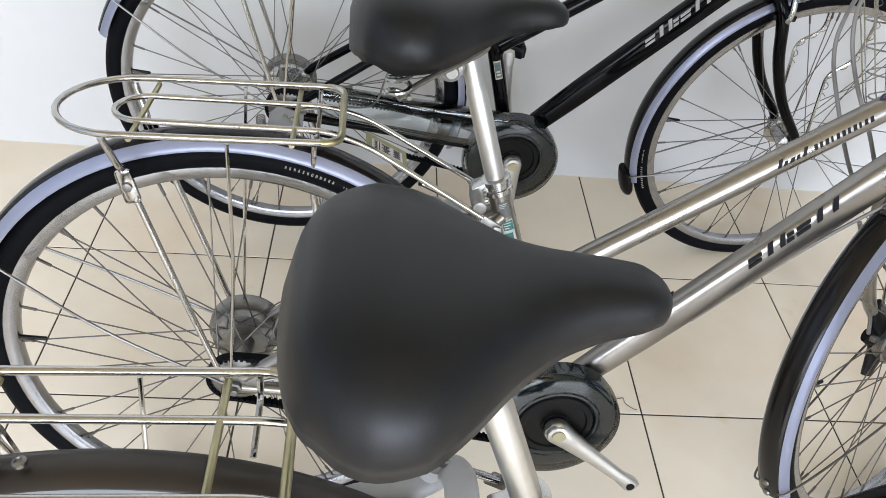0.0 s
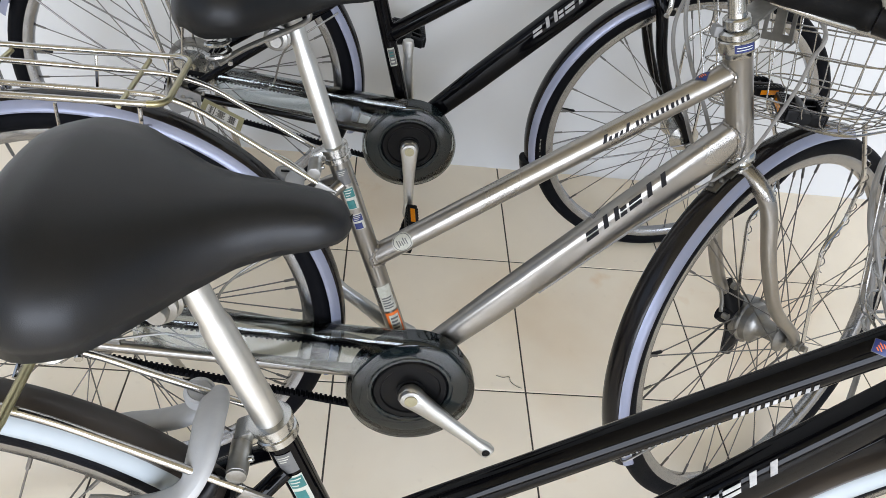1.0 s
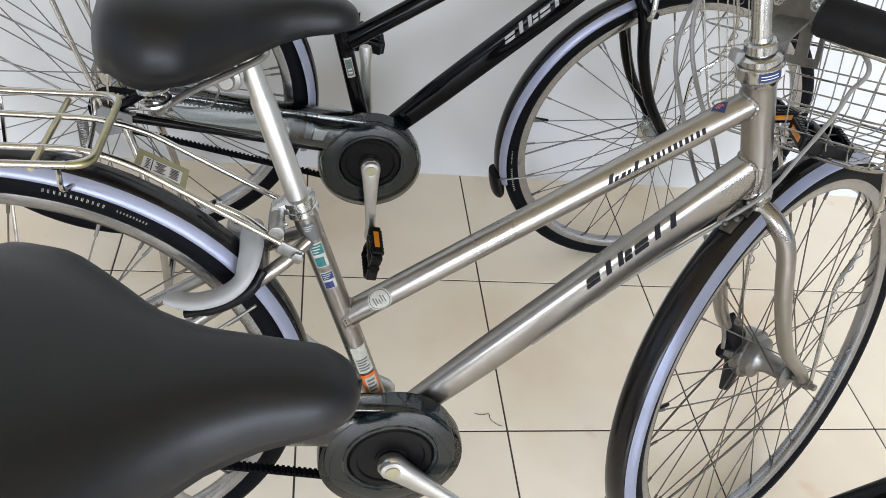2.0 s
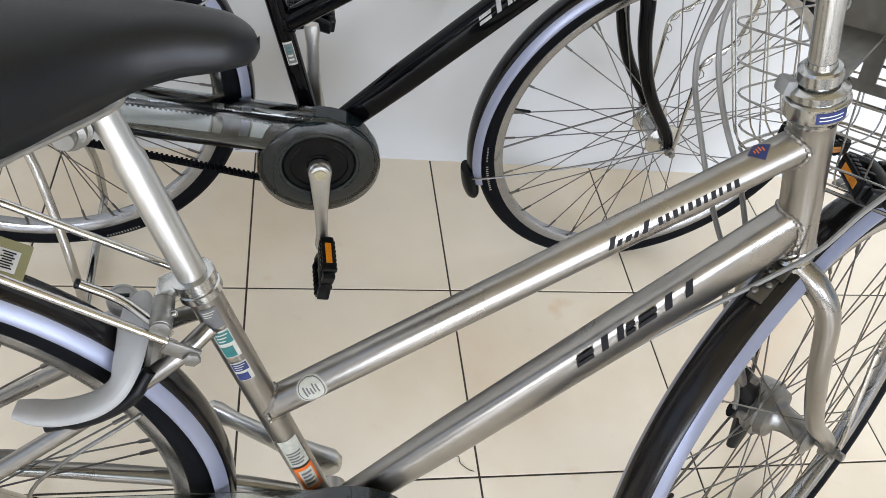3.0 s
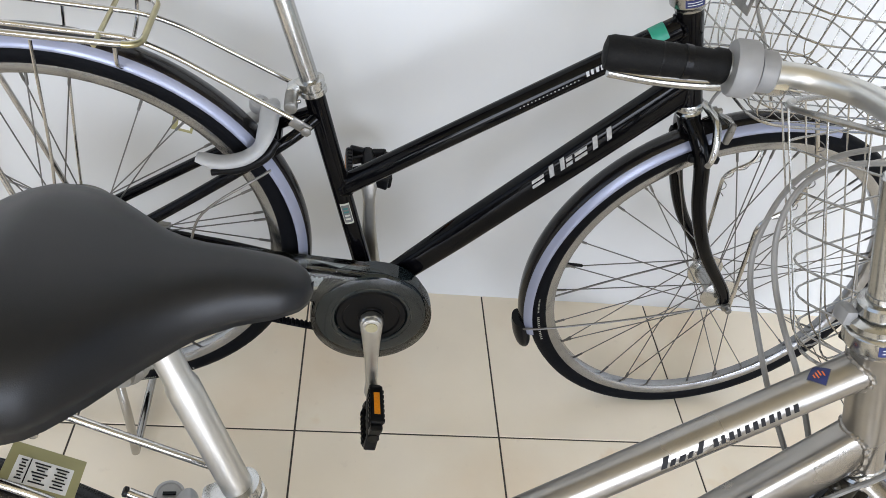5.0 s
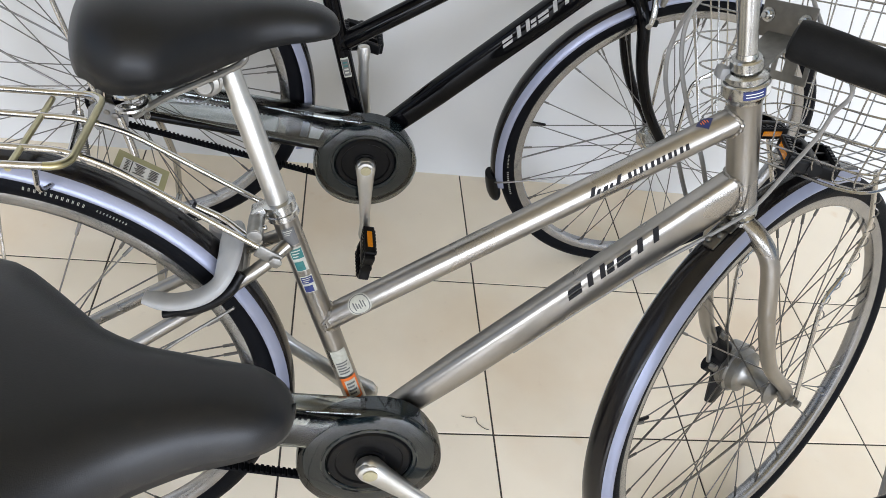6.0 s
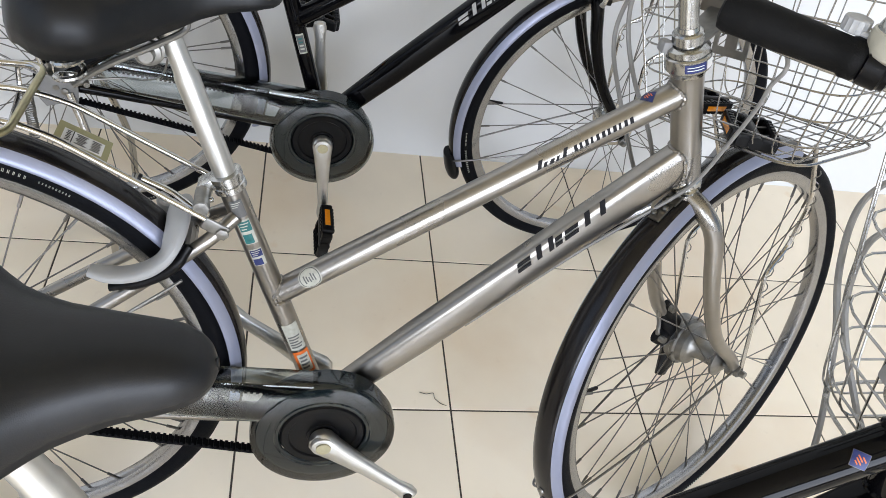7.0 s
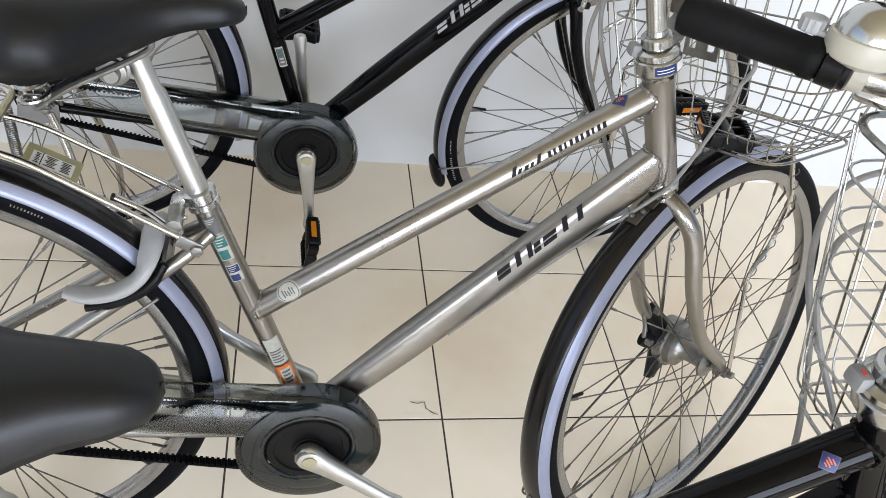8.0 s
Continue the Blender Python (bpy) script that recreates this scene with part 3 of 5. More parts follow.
def bicycle(label, at, P, frame_mat, steer, bar_turn, crank_deg, pedals, caliper, stand, bell, flap, label_right, reflector):
    """A staggered-frame city bicycle. P: key places in its own plane (x ahead of the crank, z up)."""
    bike = new("bicycle")
    tagged(bike, label, "bicycle", "city bicycles parked side by side")
    bike.matrix_world = at
    V = {k: Vector((P[k][0], 0, P[k][1])) for k in P if k not in ("bar", "mark", "bx", "rw", "dia", "dia_at", "lift", "barx")}
    bb, clamp, post, ttst, tth, ht, hb, rh, fh = (V[k] for k in ("bb", "clamp", "post", "ttst", "tth", "ht", "hb", "rh", "fh"))
    ax = (ht - hb).normalized()
    turn = Matrix.Translation(hb) @ Matrix.Rotation(radians(steer), 4, ax) @ Matrix.Translation(-hb)

    def on_axis(z):
        return hb + ax * ((z - hb.z) / ax.z)
    # frame
    st_dir = (clamp - bb).normalized()
    rod(bike, "seat_tube", [bb, clamp - st_dir * 0.004], 0.0150, frame_mat, n=24)
    rod(bike, "bottom_bracket", [bb + Vector((0, -0.036, 0)), bb + Vector((0, 0.036, 0))], 0.0215, frame_mat, n=24)
    tdir = (tth - ttst).normalized()
    rod(bike, "top_tube", [ttst, lerp(ttst, tth, 0.5), tth], 0.0165, frame_mat, n=28)
    dth = lerp(hb, ht, 0.24)
    ddir = (dth - bb).normalized()
    sec = []
    for k in range(32):
        a = 2 * math.pi * k / 32
        c, s = math.cos(a), math.sin(a)
        sec.append((math.copysign(abs(c) ** 0.55, c) * 0.70, math.copysign(abs(s) ** 0.7, s)))
    pts = [bb, lerp(bb, dth, 0.12), lerp(bb, dth, 0.3), lerp(bb, dth, 0.7), dth]
    bm = tube(pts, [0.0200, 0.0215, 0.0245, 0.0255, 0.0250], section=sec, up=(-ddir.z, 0, ddir.x))
    part("down_tube", bm, frame_mat, bike)
    rod(bike, "head_tube", [hb + ax * 0.008, hb + ax * 0.012, lerp(hb, ht, 0.5), ht - ax * 0.004, ht], [0.0205, 0.0195, 0.0190, 0.0195, 0.0205], frame_mat, n=28)
    # weld beads where the tubes meet
    round_sec = [(0.0165 * math.cos(k * math.pi / 36), 0.0165 * math.sin(k * math.pi / 36)) for k in range(72)]
    oval_sec = [(s * 0.0250, u * 0.0250) for s, u in [(math.copysign(abs(math.cos(k * math.pi / 42)) ** 0.55, math.cos(k * math.pi / 42)) * 0.70, math.copysign(abs(math.sin(k * math.pi / 42)) ** 0.7, math.sin(k * math.pi / 42))) for k in range(84)]]
    weld(bike, ttst + tdir * 0.05, tdir, round_sec, bb, st_dir, 0.0150, frame_mat)
    weld(bike, tth - tdir * 0.05, tdir, round_sec, hb, ax, 0.0192, frame_mat)
    weld(bike, dth - ddir * 0.06, ddir, oval_sec, hb, ax, 0.0192, frame_mat)
    stay_top = lerp(bb, clamp, 0.885)
    for s in (-1, 1):
        rod(bike, "seat_stay", spline([stay_top + Vector((-0.004, s * 0.012, 0)), lerp(stay_top, rh, 0.14) + Vector((0, s * 0.030, 0)), lerp(stay_top, rh, 0.5) + Vector((0, s * 0.047, 0)), rh + Vector((0.012, s * 0.058, 0.012))]), 0.0086, frame_mat, n=14)
        rod(bike, "chain_stay", spline([bb + Vector((-0.012, s * 0.022, 0.0)), lerp(bb, rh, 0.25) + Vector((0, s * 0.038, 0)), lerp(bb, rh, 0.6) + Vector((0, s * 0.050, 0)), rh + Vector((0.008, s * 0.058, -0.006))]), [0.0105] * 16 + [0.0095] * 9, frame_mat, n=14)
        bm = box(bmesh.new(), (0.060, 0.005, 0.034), Matrix.Translation(rh + Vector((0.010, s * 0.060, 0.0))), 0.004)
        part("dropout", bm, DULL, bike)
    rod(bike, "stay_bridge", [lerp(stay_top, rh, 0.16) + Vector((0, -0.03, 0)), lerp(stay_top, rh, 0.16) + Vector((0, 0.03, 0))], 0.007, frame_mat)
    # seat post, clamp, saddle
    pd = (post - clamp).normalized()
    rod(bike, "seat_post", [clamp - pd * 0.03, clamp, post - pd * 0.035, post - pd * 0.028, post + pd * 0.020], [0.0132, 0.0132, 0.0132, 0.0112, 0.0112], ALLOY if flap else POST, n=24, label="alloy seat post")
    col = part("seat_collar", turned([(0.0170, -0.013), (0.0195, -0.012), (0.0195, -0.005), (0.0178, -0.004), (0.0178, 0.002), (0.0195, 0.003), (0.0195, 0.009), (0.0150, 0.010)], clamp, st_dir, 32), ALLOY, bike, "alloy quick-release seat collar")
    arm = clamp - st_dir * 0.004 + Vector((-0.018, 0, -0.002))
    bm = box(bmesh.new(), (0.030, 0.024, 0.017), oriented(arm, (1, 0, 0.55), (0, 1, 0)), 0.004)
    part("collar_lug", bm, ALLOY, col)
    q = clamp + Vector((-0.026, 0, -0.014))
    barrel = part("collar_barrel", turned([(0.0064, -0.044), (0.0088, -0.0425), (0.0093, -0.040), (0.0093, -0.010), (0.0080, 0.004), (0.0060, 0.010)], q, (0, 1, 0), 28), DULL, col, "dull barrel of the seat clamp")
    part("barrel_cap", turned([(0.0086, 0.0), (0.0086, 0.0016), (0.0060, 0.0022)], q + Vector((0, -0.0436, 0)), (0, -1, 0), 24), DULL, barrel)
    part("barrel_pin", turned([(0.0032, 0.0), (0.0032, 0.004), (0.0016, 0.005)], q + Vector((0.008, -0.028, 0.002)), (1, 0, 0.3), 12), CHROME, barrel)
    saddle(bike, P["tip"], P["tail"][0], (post.x, post.z))
    # wheels and mudguards
    ident = Matrix.Identity(4)
    guard = (CROWN_BROWN, FLANK_PALE) if bell else (CROWN, FLANK)
    wheel(bike, "rear_wheel", rh, ident, 0.032, 0.046, 77 if label_right and not bell else 300, hub_mat=ALLOY if flap else None)
    wheel(bike, "front_wheel", fh, turn, 0.034 if caliper else 0.027, 0.0 if caliper else 0.040, 206 if flap else None, 0.020 if caliper else 0.0145, ALLOY if caliper else None)
    rf = fender(bike, "rear_mudguard", rh, ident, -14, 161, "glossy dark mudguard with pale metal flanks", *guard)
    ff = fender(bike, "front_mudguard", fh, turn, 80, 201 if flap else 206, "glossy dark mudguard with pale metal flanks", *guard)
    for s in (-1, 1):
        ea = radians(198 if flap else 203)
        e = fh + Vector((0.372 * math.cos(ea), 0, 0.372 * math.sin(ea)))
        rod(ff, "mudguard_stay", spline([fh + Vector((-0.006, s * 0.062, 0)), lerp(fh, e, 0.5) + Vector((0, s * 0.050, 0)), lerp(fh, e, 0.93) + Vector((0, s * 0.030, 0)), e + Vector((0.012, s * 0.012, 0))]), 0.0019, SPOKE, turn)
        e = rh + Vector((0.372 * math.cos(radians(150)), 0, 0.372 * math.sin(radians(150))))
        rod(rf, "mudguard_stay", spline([rh + Vector((-0.010, s * 0.066, 0.004)), lerp(rh, e, 0.5) + Vector((0, s * 0.058, 0)), e + Vector((0.02, s * 0.030, 0))]), 0.0019, SPOKE)
    if flap:
        bm = tube(spline([fh + Vector((0.366 * math.cos(radians(a)), 0, 0.366 * math.sin(radians(a)))) for a in (197, 201, 205, 208.5)], 4), [0.0225, 0.0240, 0.0250, 0.0258, 0.0264, 0.0268, 0.0270, 0.0268, 0.0260, 0.0245, 0.021, 0.016, 0.009], section=[(math.cos(k * math.pi / 8), 0.55 * math.sin(k * math.pi / 8)) for k in range(16)], up=(math.cos(radians(203)), 0, math.sin(radians(203))))
        bm.transform(turn)
        part("mud_flap", bm, BLACKPL, ff, "black rubber mud flap")
    else:
        for a in (201, 205):
            p = fh + Vector((0.3660 * math.cos(radians(a)), 0, 0.3660 * math.sin(radians(a))))
            bm = turned([(0.006, 0), (0.005, 0.003), (0.002, 0.004)], p, (p - fh), 14)
            bm.transform(turn)
            part("rivet", bm, DULL, ff)
    if bell:
        for a in (97.5, 100.5):
            d = Vector((math.cos(radians(a)), 0, math.sin(radians(a))))
            part("rivet", turned([(0.0052, 0), (0.0052, 0.003), (0.0030, 0.0045), (0.0022, 0.0030)], rh + d * 0.3715 + Vector((0, -0.002, 0)), d, 14), DULL, rf)
    # reflector on the tail of the rear mudguard
    if reflector:
        e = rh + Vector((0.372 * math.cos(radians(163)), 0, 0.372 * math.sin(radians(163))))
        bm = box(bmesh.new(), (0.020, 0.046, 0.060), oriented(e + Vector((-0.010, 0, 0)), (-1, 0, 0.3), (0, 1, 0)), 0.006)
        part("rear_reflector", bm, BLACKPL, rf, "black backed rear reflector")
    if flap:
        bm = box(bmesh.new(), (0.030, 0.0012, 0.030), Matrix.Translation((-0.304, 0.030, 0.575)) @ Matrix.Rotation(radians(12), 4, "Y"), 0.0004)
        tg = part("yellow_tag", bm, YELLOWTAG, bike, "small yellow paper tag", smooth=False)
        bm = box(bmesh.new(), (0.018, 0.0006, 0.018), Matrix.Translation((-0.302, 0.0288, 0.574)) @ Matrix.Rotation(radians(12), 4, "Y"))
        part("tag_print", bm, WHITEINK, tg, smooth=False)
    # fork
    crown = hb - ax * 0.012
    part("lower_headset", turned([(0.0150, -0.016), (0.0185, -0.014), (0.0205, -0.009), (0.0165, -0.005), (0.0215, -0.002), (0.0215, 0.006), (0.0195, 0.009)], hb, ax, 32), CHROME, bike, "chromed lower headset cup")
    fk = rod(bike, "fork_crown", [hb - ax * 0.014, hb - ax * 0.020, hb - ax * 0.045], [0.0160, 0.0185, 0.0150], frame_mat, turn, 24)
    for s in (-1, 1):
        top = crown - ax * 0.010
        low = fh + Vector((0.0, s * 0.056, 0.0))
        path = spline([top + Vector((0, s * 0.006, 0)), top - ax * 0.018 + Vector((0.002, s * 0.030, 0)), top - ax * 0.055 + Vector((0.004, s * 0.046, 0)), hb - ax * 0.17 + Vector((-0.002, s * 0.051, 0)), hb - ax * 0.265 + Vector((0.010, s * 0.054, 0)), lerp(hb - ax * 0.265, fh, 0.72) + Vector((0.010, s * 0.056, 0)), low], 6)
        m = len(path)
        rod(fk, "fork_blade", path, [lerp(0.0142, 0.0092, i / (m - 1)) for i in range(m)], frame_mat, turn, 16)
    if not caliper:
        bk = None
        for a, w, ln in ((122.2, 0.022, 0.022), (126.4, 0.017, 0.030)):
            d = Vector((math.cos(radians(a)), 0, math.sin(radians(a))))
            bm = box(bmesh.new(), (ln, w, 0.0035), oriented(fh + d * 0.3685, Vector((-d.z, 0, d.x)), (0, 1, 0)), 0.0012)
            bm.transform(turn)
            bk = part("fork_bracket", bm, PLATE, ff, "rusty steel bracket")
            for s in (-1, 1):
                bm = turned([(0.0042, 0), (0.0042, 0.003), (0.0022, 0.0045)], fh + d * 0.3702 + Vector((0, s * 0.0045, 0)) + Vector((-d.z, 0, d.x)) * 0.006 * s, d, 10)
                bm.transform(turn)
                part("bracket_bolt", bm, DULL, bk)
    # upper headset and stem
    hs = part("upper_headset", turned([(0.0205, 0.0), (0.0222, 0.006), (0.0262, 0.009), (0.0268, 0.010), (0.0268, 0.0245), (0.0255, 0.0260), (0.0235, 0.0266), (0.0235, 0.0284), (0.0250, 0.0292), (0.0250, 0.0345), (0.0215, 0.0365), (0.0160, 0.0375), (0.0160, 0.0395), (0.0182, 0.0400), (0.0182, 0.0500), (0.0165, 0.0520), (0.0125, 0.0525), (0.0118, 0.0580)], ht, ax, 48), CHROME, bike, "chromed headset with a blue printed band")
    for a0, a1, mt in ((-10, 45, BLUEINK), (48, 100, WHITEINK)):
        bm = bmesh.new()
        rows = []
        u = Vector((0, -1, 0))
        v = ax.cross(u)
        for k in range(9):
            t = radians(lerp(a0, a1, k / 8)) - radians(20)
            o = u * math.cos(t) + v * math.sin(t)
            rows.append((bm.verts.new(ht + ax * 0.0120 + o * 0.0271), bm.verts.new(ht + ax * 0.0225 + o * 0.0271)))
        for p, q in zip(rows, rows[1:]):
            bm.faces.new((p[0], q[0], q[1], p[1]))
        bmesh.ops.recalc_face_normals(bm, faces=bm.faces)
        part("headset_band", bm, mt, hs)
    for zz in (0.0150, 0.0185):
        bm = bmesh.new()
        rows = []
        for k in range(7):
            t = radians(lerp(-4, 38, k / 6)) - radians(20)
            o = u * math.cos(t) + v * math.sin(t)
            rows.append((bm.verts.new(ht + ax * zz + o * 0.0274), bm.verts.new(ht + ax * (zz + 0.0010) + o * 0.0274)))
        for p, q in zip(rows, rows[1:]):
            bm.faces.new((p[0], q[0], q[1], p[1]))
        bmesh.ops.recalc_face_normals(bm, faces=bm.faces)
        part("headset_line", bm, WHITEINK, hs)
    bm = box(bmesh.new(), (0.012, 0.018, 0.015), Matrix.Translation(ht + ax * 0.028 + Vector((-0.026, 0.008, 0))), 0.0045)
    slk = part("steering_lock", bm, DULLPL, hs, "pale grey plastic steering lock" + (" with a red mark" if bell else ""))
    if bell:
        bm = box(bmesh.new(), (0.003, 0.0045, 0.0008), Matrix.Translation(ht + ax * 0.028 + Vector((-0.027, 0.006, 0.0077))))
        part("lock_mark", bm, REDINK, slk, smooth=False)
    q0, q1 = ht + ax * 0.040, on_axis(P["bar"] - 0.016)
    stem = rod(bike, "handlebar_stem", [q0, q1 - ax * 0.010, q1 - ax * 0.002, q1], [0.0113, 0.0113, 0.0113, 0.0095], ALLOY, turn, 24, "brushed alloy quill stem")
    # Flat black disc stands for the shade inside the open stem.
    bm = turned([(0.0072, 0.0), (0.0072, 0.0008)], q1, ax, 18)
    bm.transform(turn)
    part("stem_hole_shade", bm, BLACKPL, stem)
    hz = P["bar"]
    grips = Matrix.Translation(hb) @ Matrix.Rotation(radians(bar_turn), 4, ax) @ Matrix.Translation(-hb)
    bx = on_axis(hz).x + P.get("barx", 0.0)
    bx0 = on_axis(1.0).x
    half = [(0.070, 0.0, 0.0), (0.092, 0.035, 0.0), (0.124, 0.073, 0.001), (0.143, 0.118, 0.006), (0.133, 0.163, 0.011), (0.100, 0.186, 0.014), (0.065, 0.206, 0.017), (0.022, 0.241, 0.020), (-0.022, 0.276, 0.022)]
    if flap:
        half = [(0.050, 0.0, 0.0), (0.056, 0.040, 0.002), (0.040, 0.090, -0.003), (0.006, 0.130, -0.012), (-0.024, 0.160, -0.022), (-0.042, 0.185, -0.032), (-0.049, 0.206, -0.039), (-0.056, 0.2418, -0.051), (-0.063, 0.276, -0.062)]
    gx0, gz0, gx1, gz1 = half[6][0], half[6][2], half[8][0] - 0.002, half[8][2]
    hbp = Vector((bx + half[0][0], 0, hz))
    rod(stem, "stem_neck", [on_axis(hz - 0.030) + Vector((0.004, 0, 0)), hbp + Vector((-0.012, 0, -0.008)), hbp], [0.0125, 0.0130, 0.0150], ALLOY, grips, 20)
    bar_pts = [(bx + x, -y, hz + z) for x, y, z in half[::-1]] + [(bx + x, y, hz + z) for x, y, z in half[1:]]
    hbar = rod(bike, "handlebar", spline(bar_pts, 6), 0.0122, POST if not flap and not bell else ALLOY, grips, 16, "alloy city handlebar")
    if flap:
        for s in (-1, 1):
            g1, g0 = Vector((bx + gx1, s * 0.2778, hz + gz1)), Vector((bx + gx0, s * 0.206, hz + gz0))
            cap = rod(hbar, "grip_end", [lerp(g0, g1, t) for t in (0.86, 0.90, 1.04, 1.10, 1.13)], [0.0160, 0.0170, 0.0168, 0.0150, 0.0080], BROWNRUB, grips, 20, "brown rubber grip end")
            rod(cap, "clear_tag", [lerp(g0, g1, 1.12), lerp(g0, g1, 1.22) + Vector((0, 0, -0.008)), lerp(g0, g1, 1.34) + Vector((0, 0, -0.020))], [0.0075, 0.0060, 0.0085], CLEAR, grips, 12, "clear plastic tag")
    for s in (-1, 1):
        g1, g0 = Vector((bx + gx1, s * 0.2778, hz + gz1)), Vector((bx + gx0, s * 0.206, hz + gz0))
        gp = [lerp(g0, g1, t) for t in (0, 0.02, 0.10, 0.13, 0.35, 0.70, 0.95, 1.0, 1.02)]
        gr = rod(hbar, "grip", gp, [0.0145, 0.0165, 0.0170, 0.0150, 0.0158, 0.0172, 0.0172, 0.0155, 0.0080], GRIP, grips, 20, "black rubber handlebar grip")
        if not bell:
            for t0, t1 in ((0.30, 0.36), (0.52, 0.55)):
                rod(gr, "grip_band", [lerp(g0, g1, t0), lerp(g0, g1, t1)], [0.0162, 0.0168], BLACKPL, grips, 20)
        d = (g0 - g1).normalized()
        collar = [(0.0140, -0.016), (0.0255, -0.015), (0.0272, -0.012), (0.0274, 0.004), (0.0258, 0.007), (0.0170, 0.0075), (0.0170, 0.0095), (0.0198, 0.0100), (0.0198, 0.024), (0.0180, 0.026), (0.0120, 0.028)]
        if bell:
            collar = [(0.0130, -0.018), (0.0172, -0.017), (0.0176, -0.002), (0.0158, 0.000), (0.0158, 0.004), (0.0120, 0.006)]
        bm = turned(collar, g0 + d * 0.018, d, 32)
        bm.transform(grips)
        part("shift_ring", bm, BLACKPL if bell else DULLPL, hbar, "plastic collar beside the grip")
        fwd = Vector((0.026, s * 0.026, -0.020))
        lv = spline([g0 + d * 0.046 + fwd * 0.7, g0 + fwd * 1.35, lerp(g0, g1, 0.3 if flap else 0.5) + fwd * 1.55, lerp(g0, g1, 0.6 if flap else 0.95) + fwd * 1.35], 5)
        rod(hbar, "brake_lever", lv, [0.0062] * 6 + [0.0055] * 10, ALLOY, grips, 10, "alloy brake lever")
        bm = box(bmesh.new(), (0.030, 0.024, 0.030), oriented(g0 + d * 0.046 + fwd * 0.4, d, fwd), 0.005)
        bm.transform(grips)
        part("lever_mount", bm, ALLOY, hbar)
    if bell:
        g0 = Vector((bx + 0.086, 0.194, hz + 0.034))
        bm = turned([(0.0255, 0.0), (0.0266, 0.001), (0.0266, 0.003), (0.0245, 0.011), (0.0190, 0.020), (0.0105, 0.0255), (0.003, 0.027)], g0 + Vector((0, 0, 0.008)), (0, 0, 1), 36)
        bm.transform(grips)
        bl = part("bell", bm, CHROME, hbar, "round chromed bell on a cream base")
        bm = turned([(0.0110, -0.020), (0.0140, -0.014), (0.0200, -0.011), (0.0272, -0.007), (0.0294, -0.001), (0.0294, 0.006), (0.0284, 0.010), (0.0260, 0.0115)], g0, (0, 0, 1), 36)
        bm.transform(grips)
        part("bell_base", bm, CREAM, bl, "worn cream plastic bell base")
        d = Vector((-0.089, 0.0718, 0.005)).normalized()
        bm = turned([(0.0125, -0.012), (0.0150, -0.011), (0.0150, 0.011), (0.0125, 0.012)], g0 + Vector((0, 0, -0.018)), d, 24)
        bm.transform(grips)
        part("bell_clamp", bm, CREAM, bl, "cream plastic clamp round the handlebar")
        prof = [(0.0095, -0.006), (0.0105, -0.005), (0.0105, 0.005), (0.0090, 0.006)]
        bm = turned(prof, g0 + d * 0.044 + Vector((0.006, 0.002, 0.004)), (0, 0, 1), 30)
        for v in bm.verts:
            o = v.co - (g0 + d * 0.044 + Vector((0.006, 0.002, 0.004)))
            if math.hypot(o.x, o.y) > 0.009:
                k = 1 + 0.06 * math.cos(15 * math.atan2(o.y, o.x))
                v.co.x, v.co.y = v.co.x + o.x * (k - 1), v.co.y + o.y * (k - 1)
        bm.transform(grips)
        part("bell_knob", bm, GREYPL, bl, "ribbed pale grey bell knob")
        rod(bl, "bell_lever", [g0 + d * 0.036, g0 + d * 0.018], 0.0035, GREYPL, grips, 8)
    # drive: sprocket, covers, belt, cranks
    lx = -0.046
    cc = bb + Vector((0.0, 0, 0.0))
    disc = part("sprocket_disc", turned([(0.012, -0.0650), (0.0160, -0.0650), (0.0168, -0.0632), (0.0180, -0.0632), (0.0188, -0.0650), (0.0220, -0.0645), (0.0230, -0.0625), (0.047, -0.0622), (0.049, -0.0648), (0.0575, -0.0650), (0.0600, -0.0620), (0.0600, -0.0540), (0.030, -0.0520)], cc, (0, 1, 0), 64), BLACKPL, bike, "black sprocket disc with concentric ridges")
    cov = part("chain_cover", lathe(bmesh.new(), [(0.0610, -0.0625), (0.0625, -0.0645), (0.0870, -0.0635), (0.0930, -0.0615), (0.0960, -0.0570), (0.0970, -0.0480), (0.0970, -0.0280), (0.0955, -0.0280), (0.0955, -0.0480), (0.0945, -0.0560), (0.0925, -0.0600), (0.0865, -0.0620), (0.0625, -0.0630)], cc, (0, 1, 0), 72), SMOKE, bike, "smoked see-through plastic belt cover")
    gc = cc + Vector((0.002, 0, -0.013))
    part("cover_guard", lathe(bmesh.new(), [(0.0640, -0.0600), (0.0980, -0.0600), (0.1030, -0.0570), (0.1045, -0.0520), (0.1045, -0.0330), (0.1030, -0.0330), (0.1030, -0.0515), (0.1018, -0.0557), (0.0975, -0.0586), (0.0640, -0.0586)], gc, (0, 1, 0), 64), CLEAR, cov, "clear plastic guard behind the cover")
    part("cover_ridge", lathe(bmesh.new(), [(0.0680 + 0.0014 * math.cos(a), -0.0645 + 0.0012 * math.sin(a)) for a in (0, 1.57, 3.14, 4.71)], cc, (0, 1, 0), 64), SMOKE, cov)
    # tail of the cover: a tapered channel open below
    bm = bmesh.new()
    rings = []
    top0, top1 = cc + Vector((-0.01, 0, 0.0960)), rh + Vector((0.060, 0, 0.052))
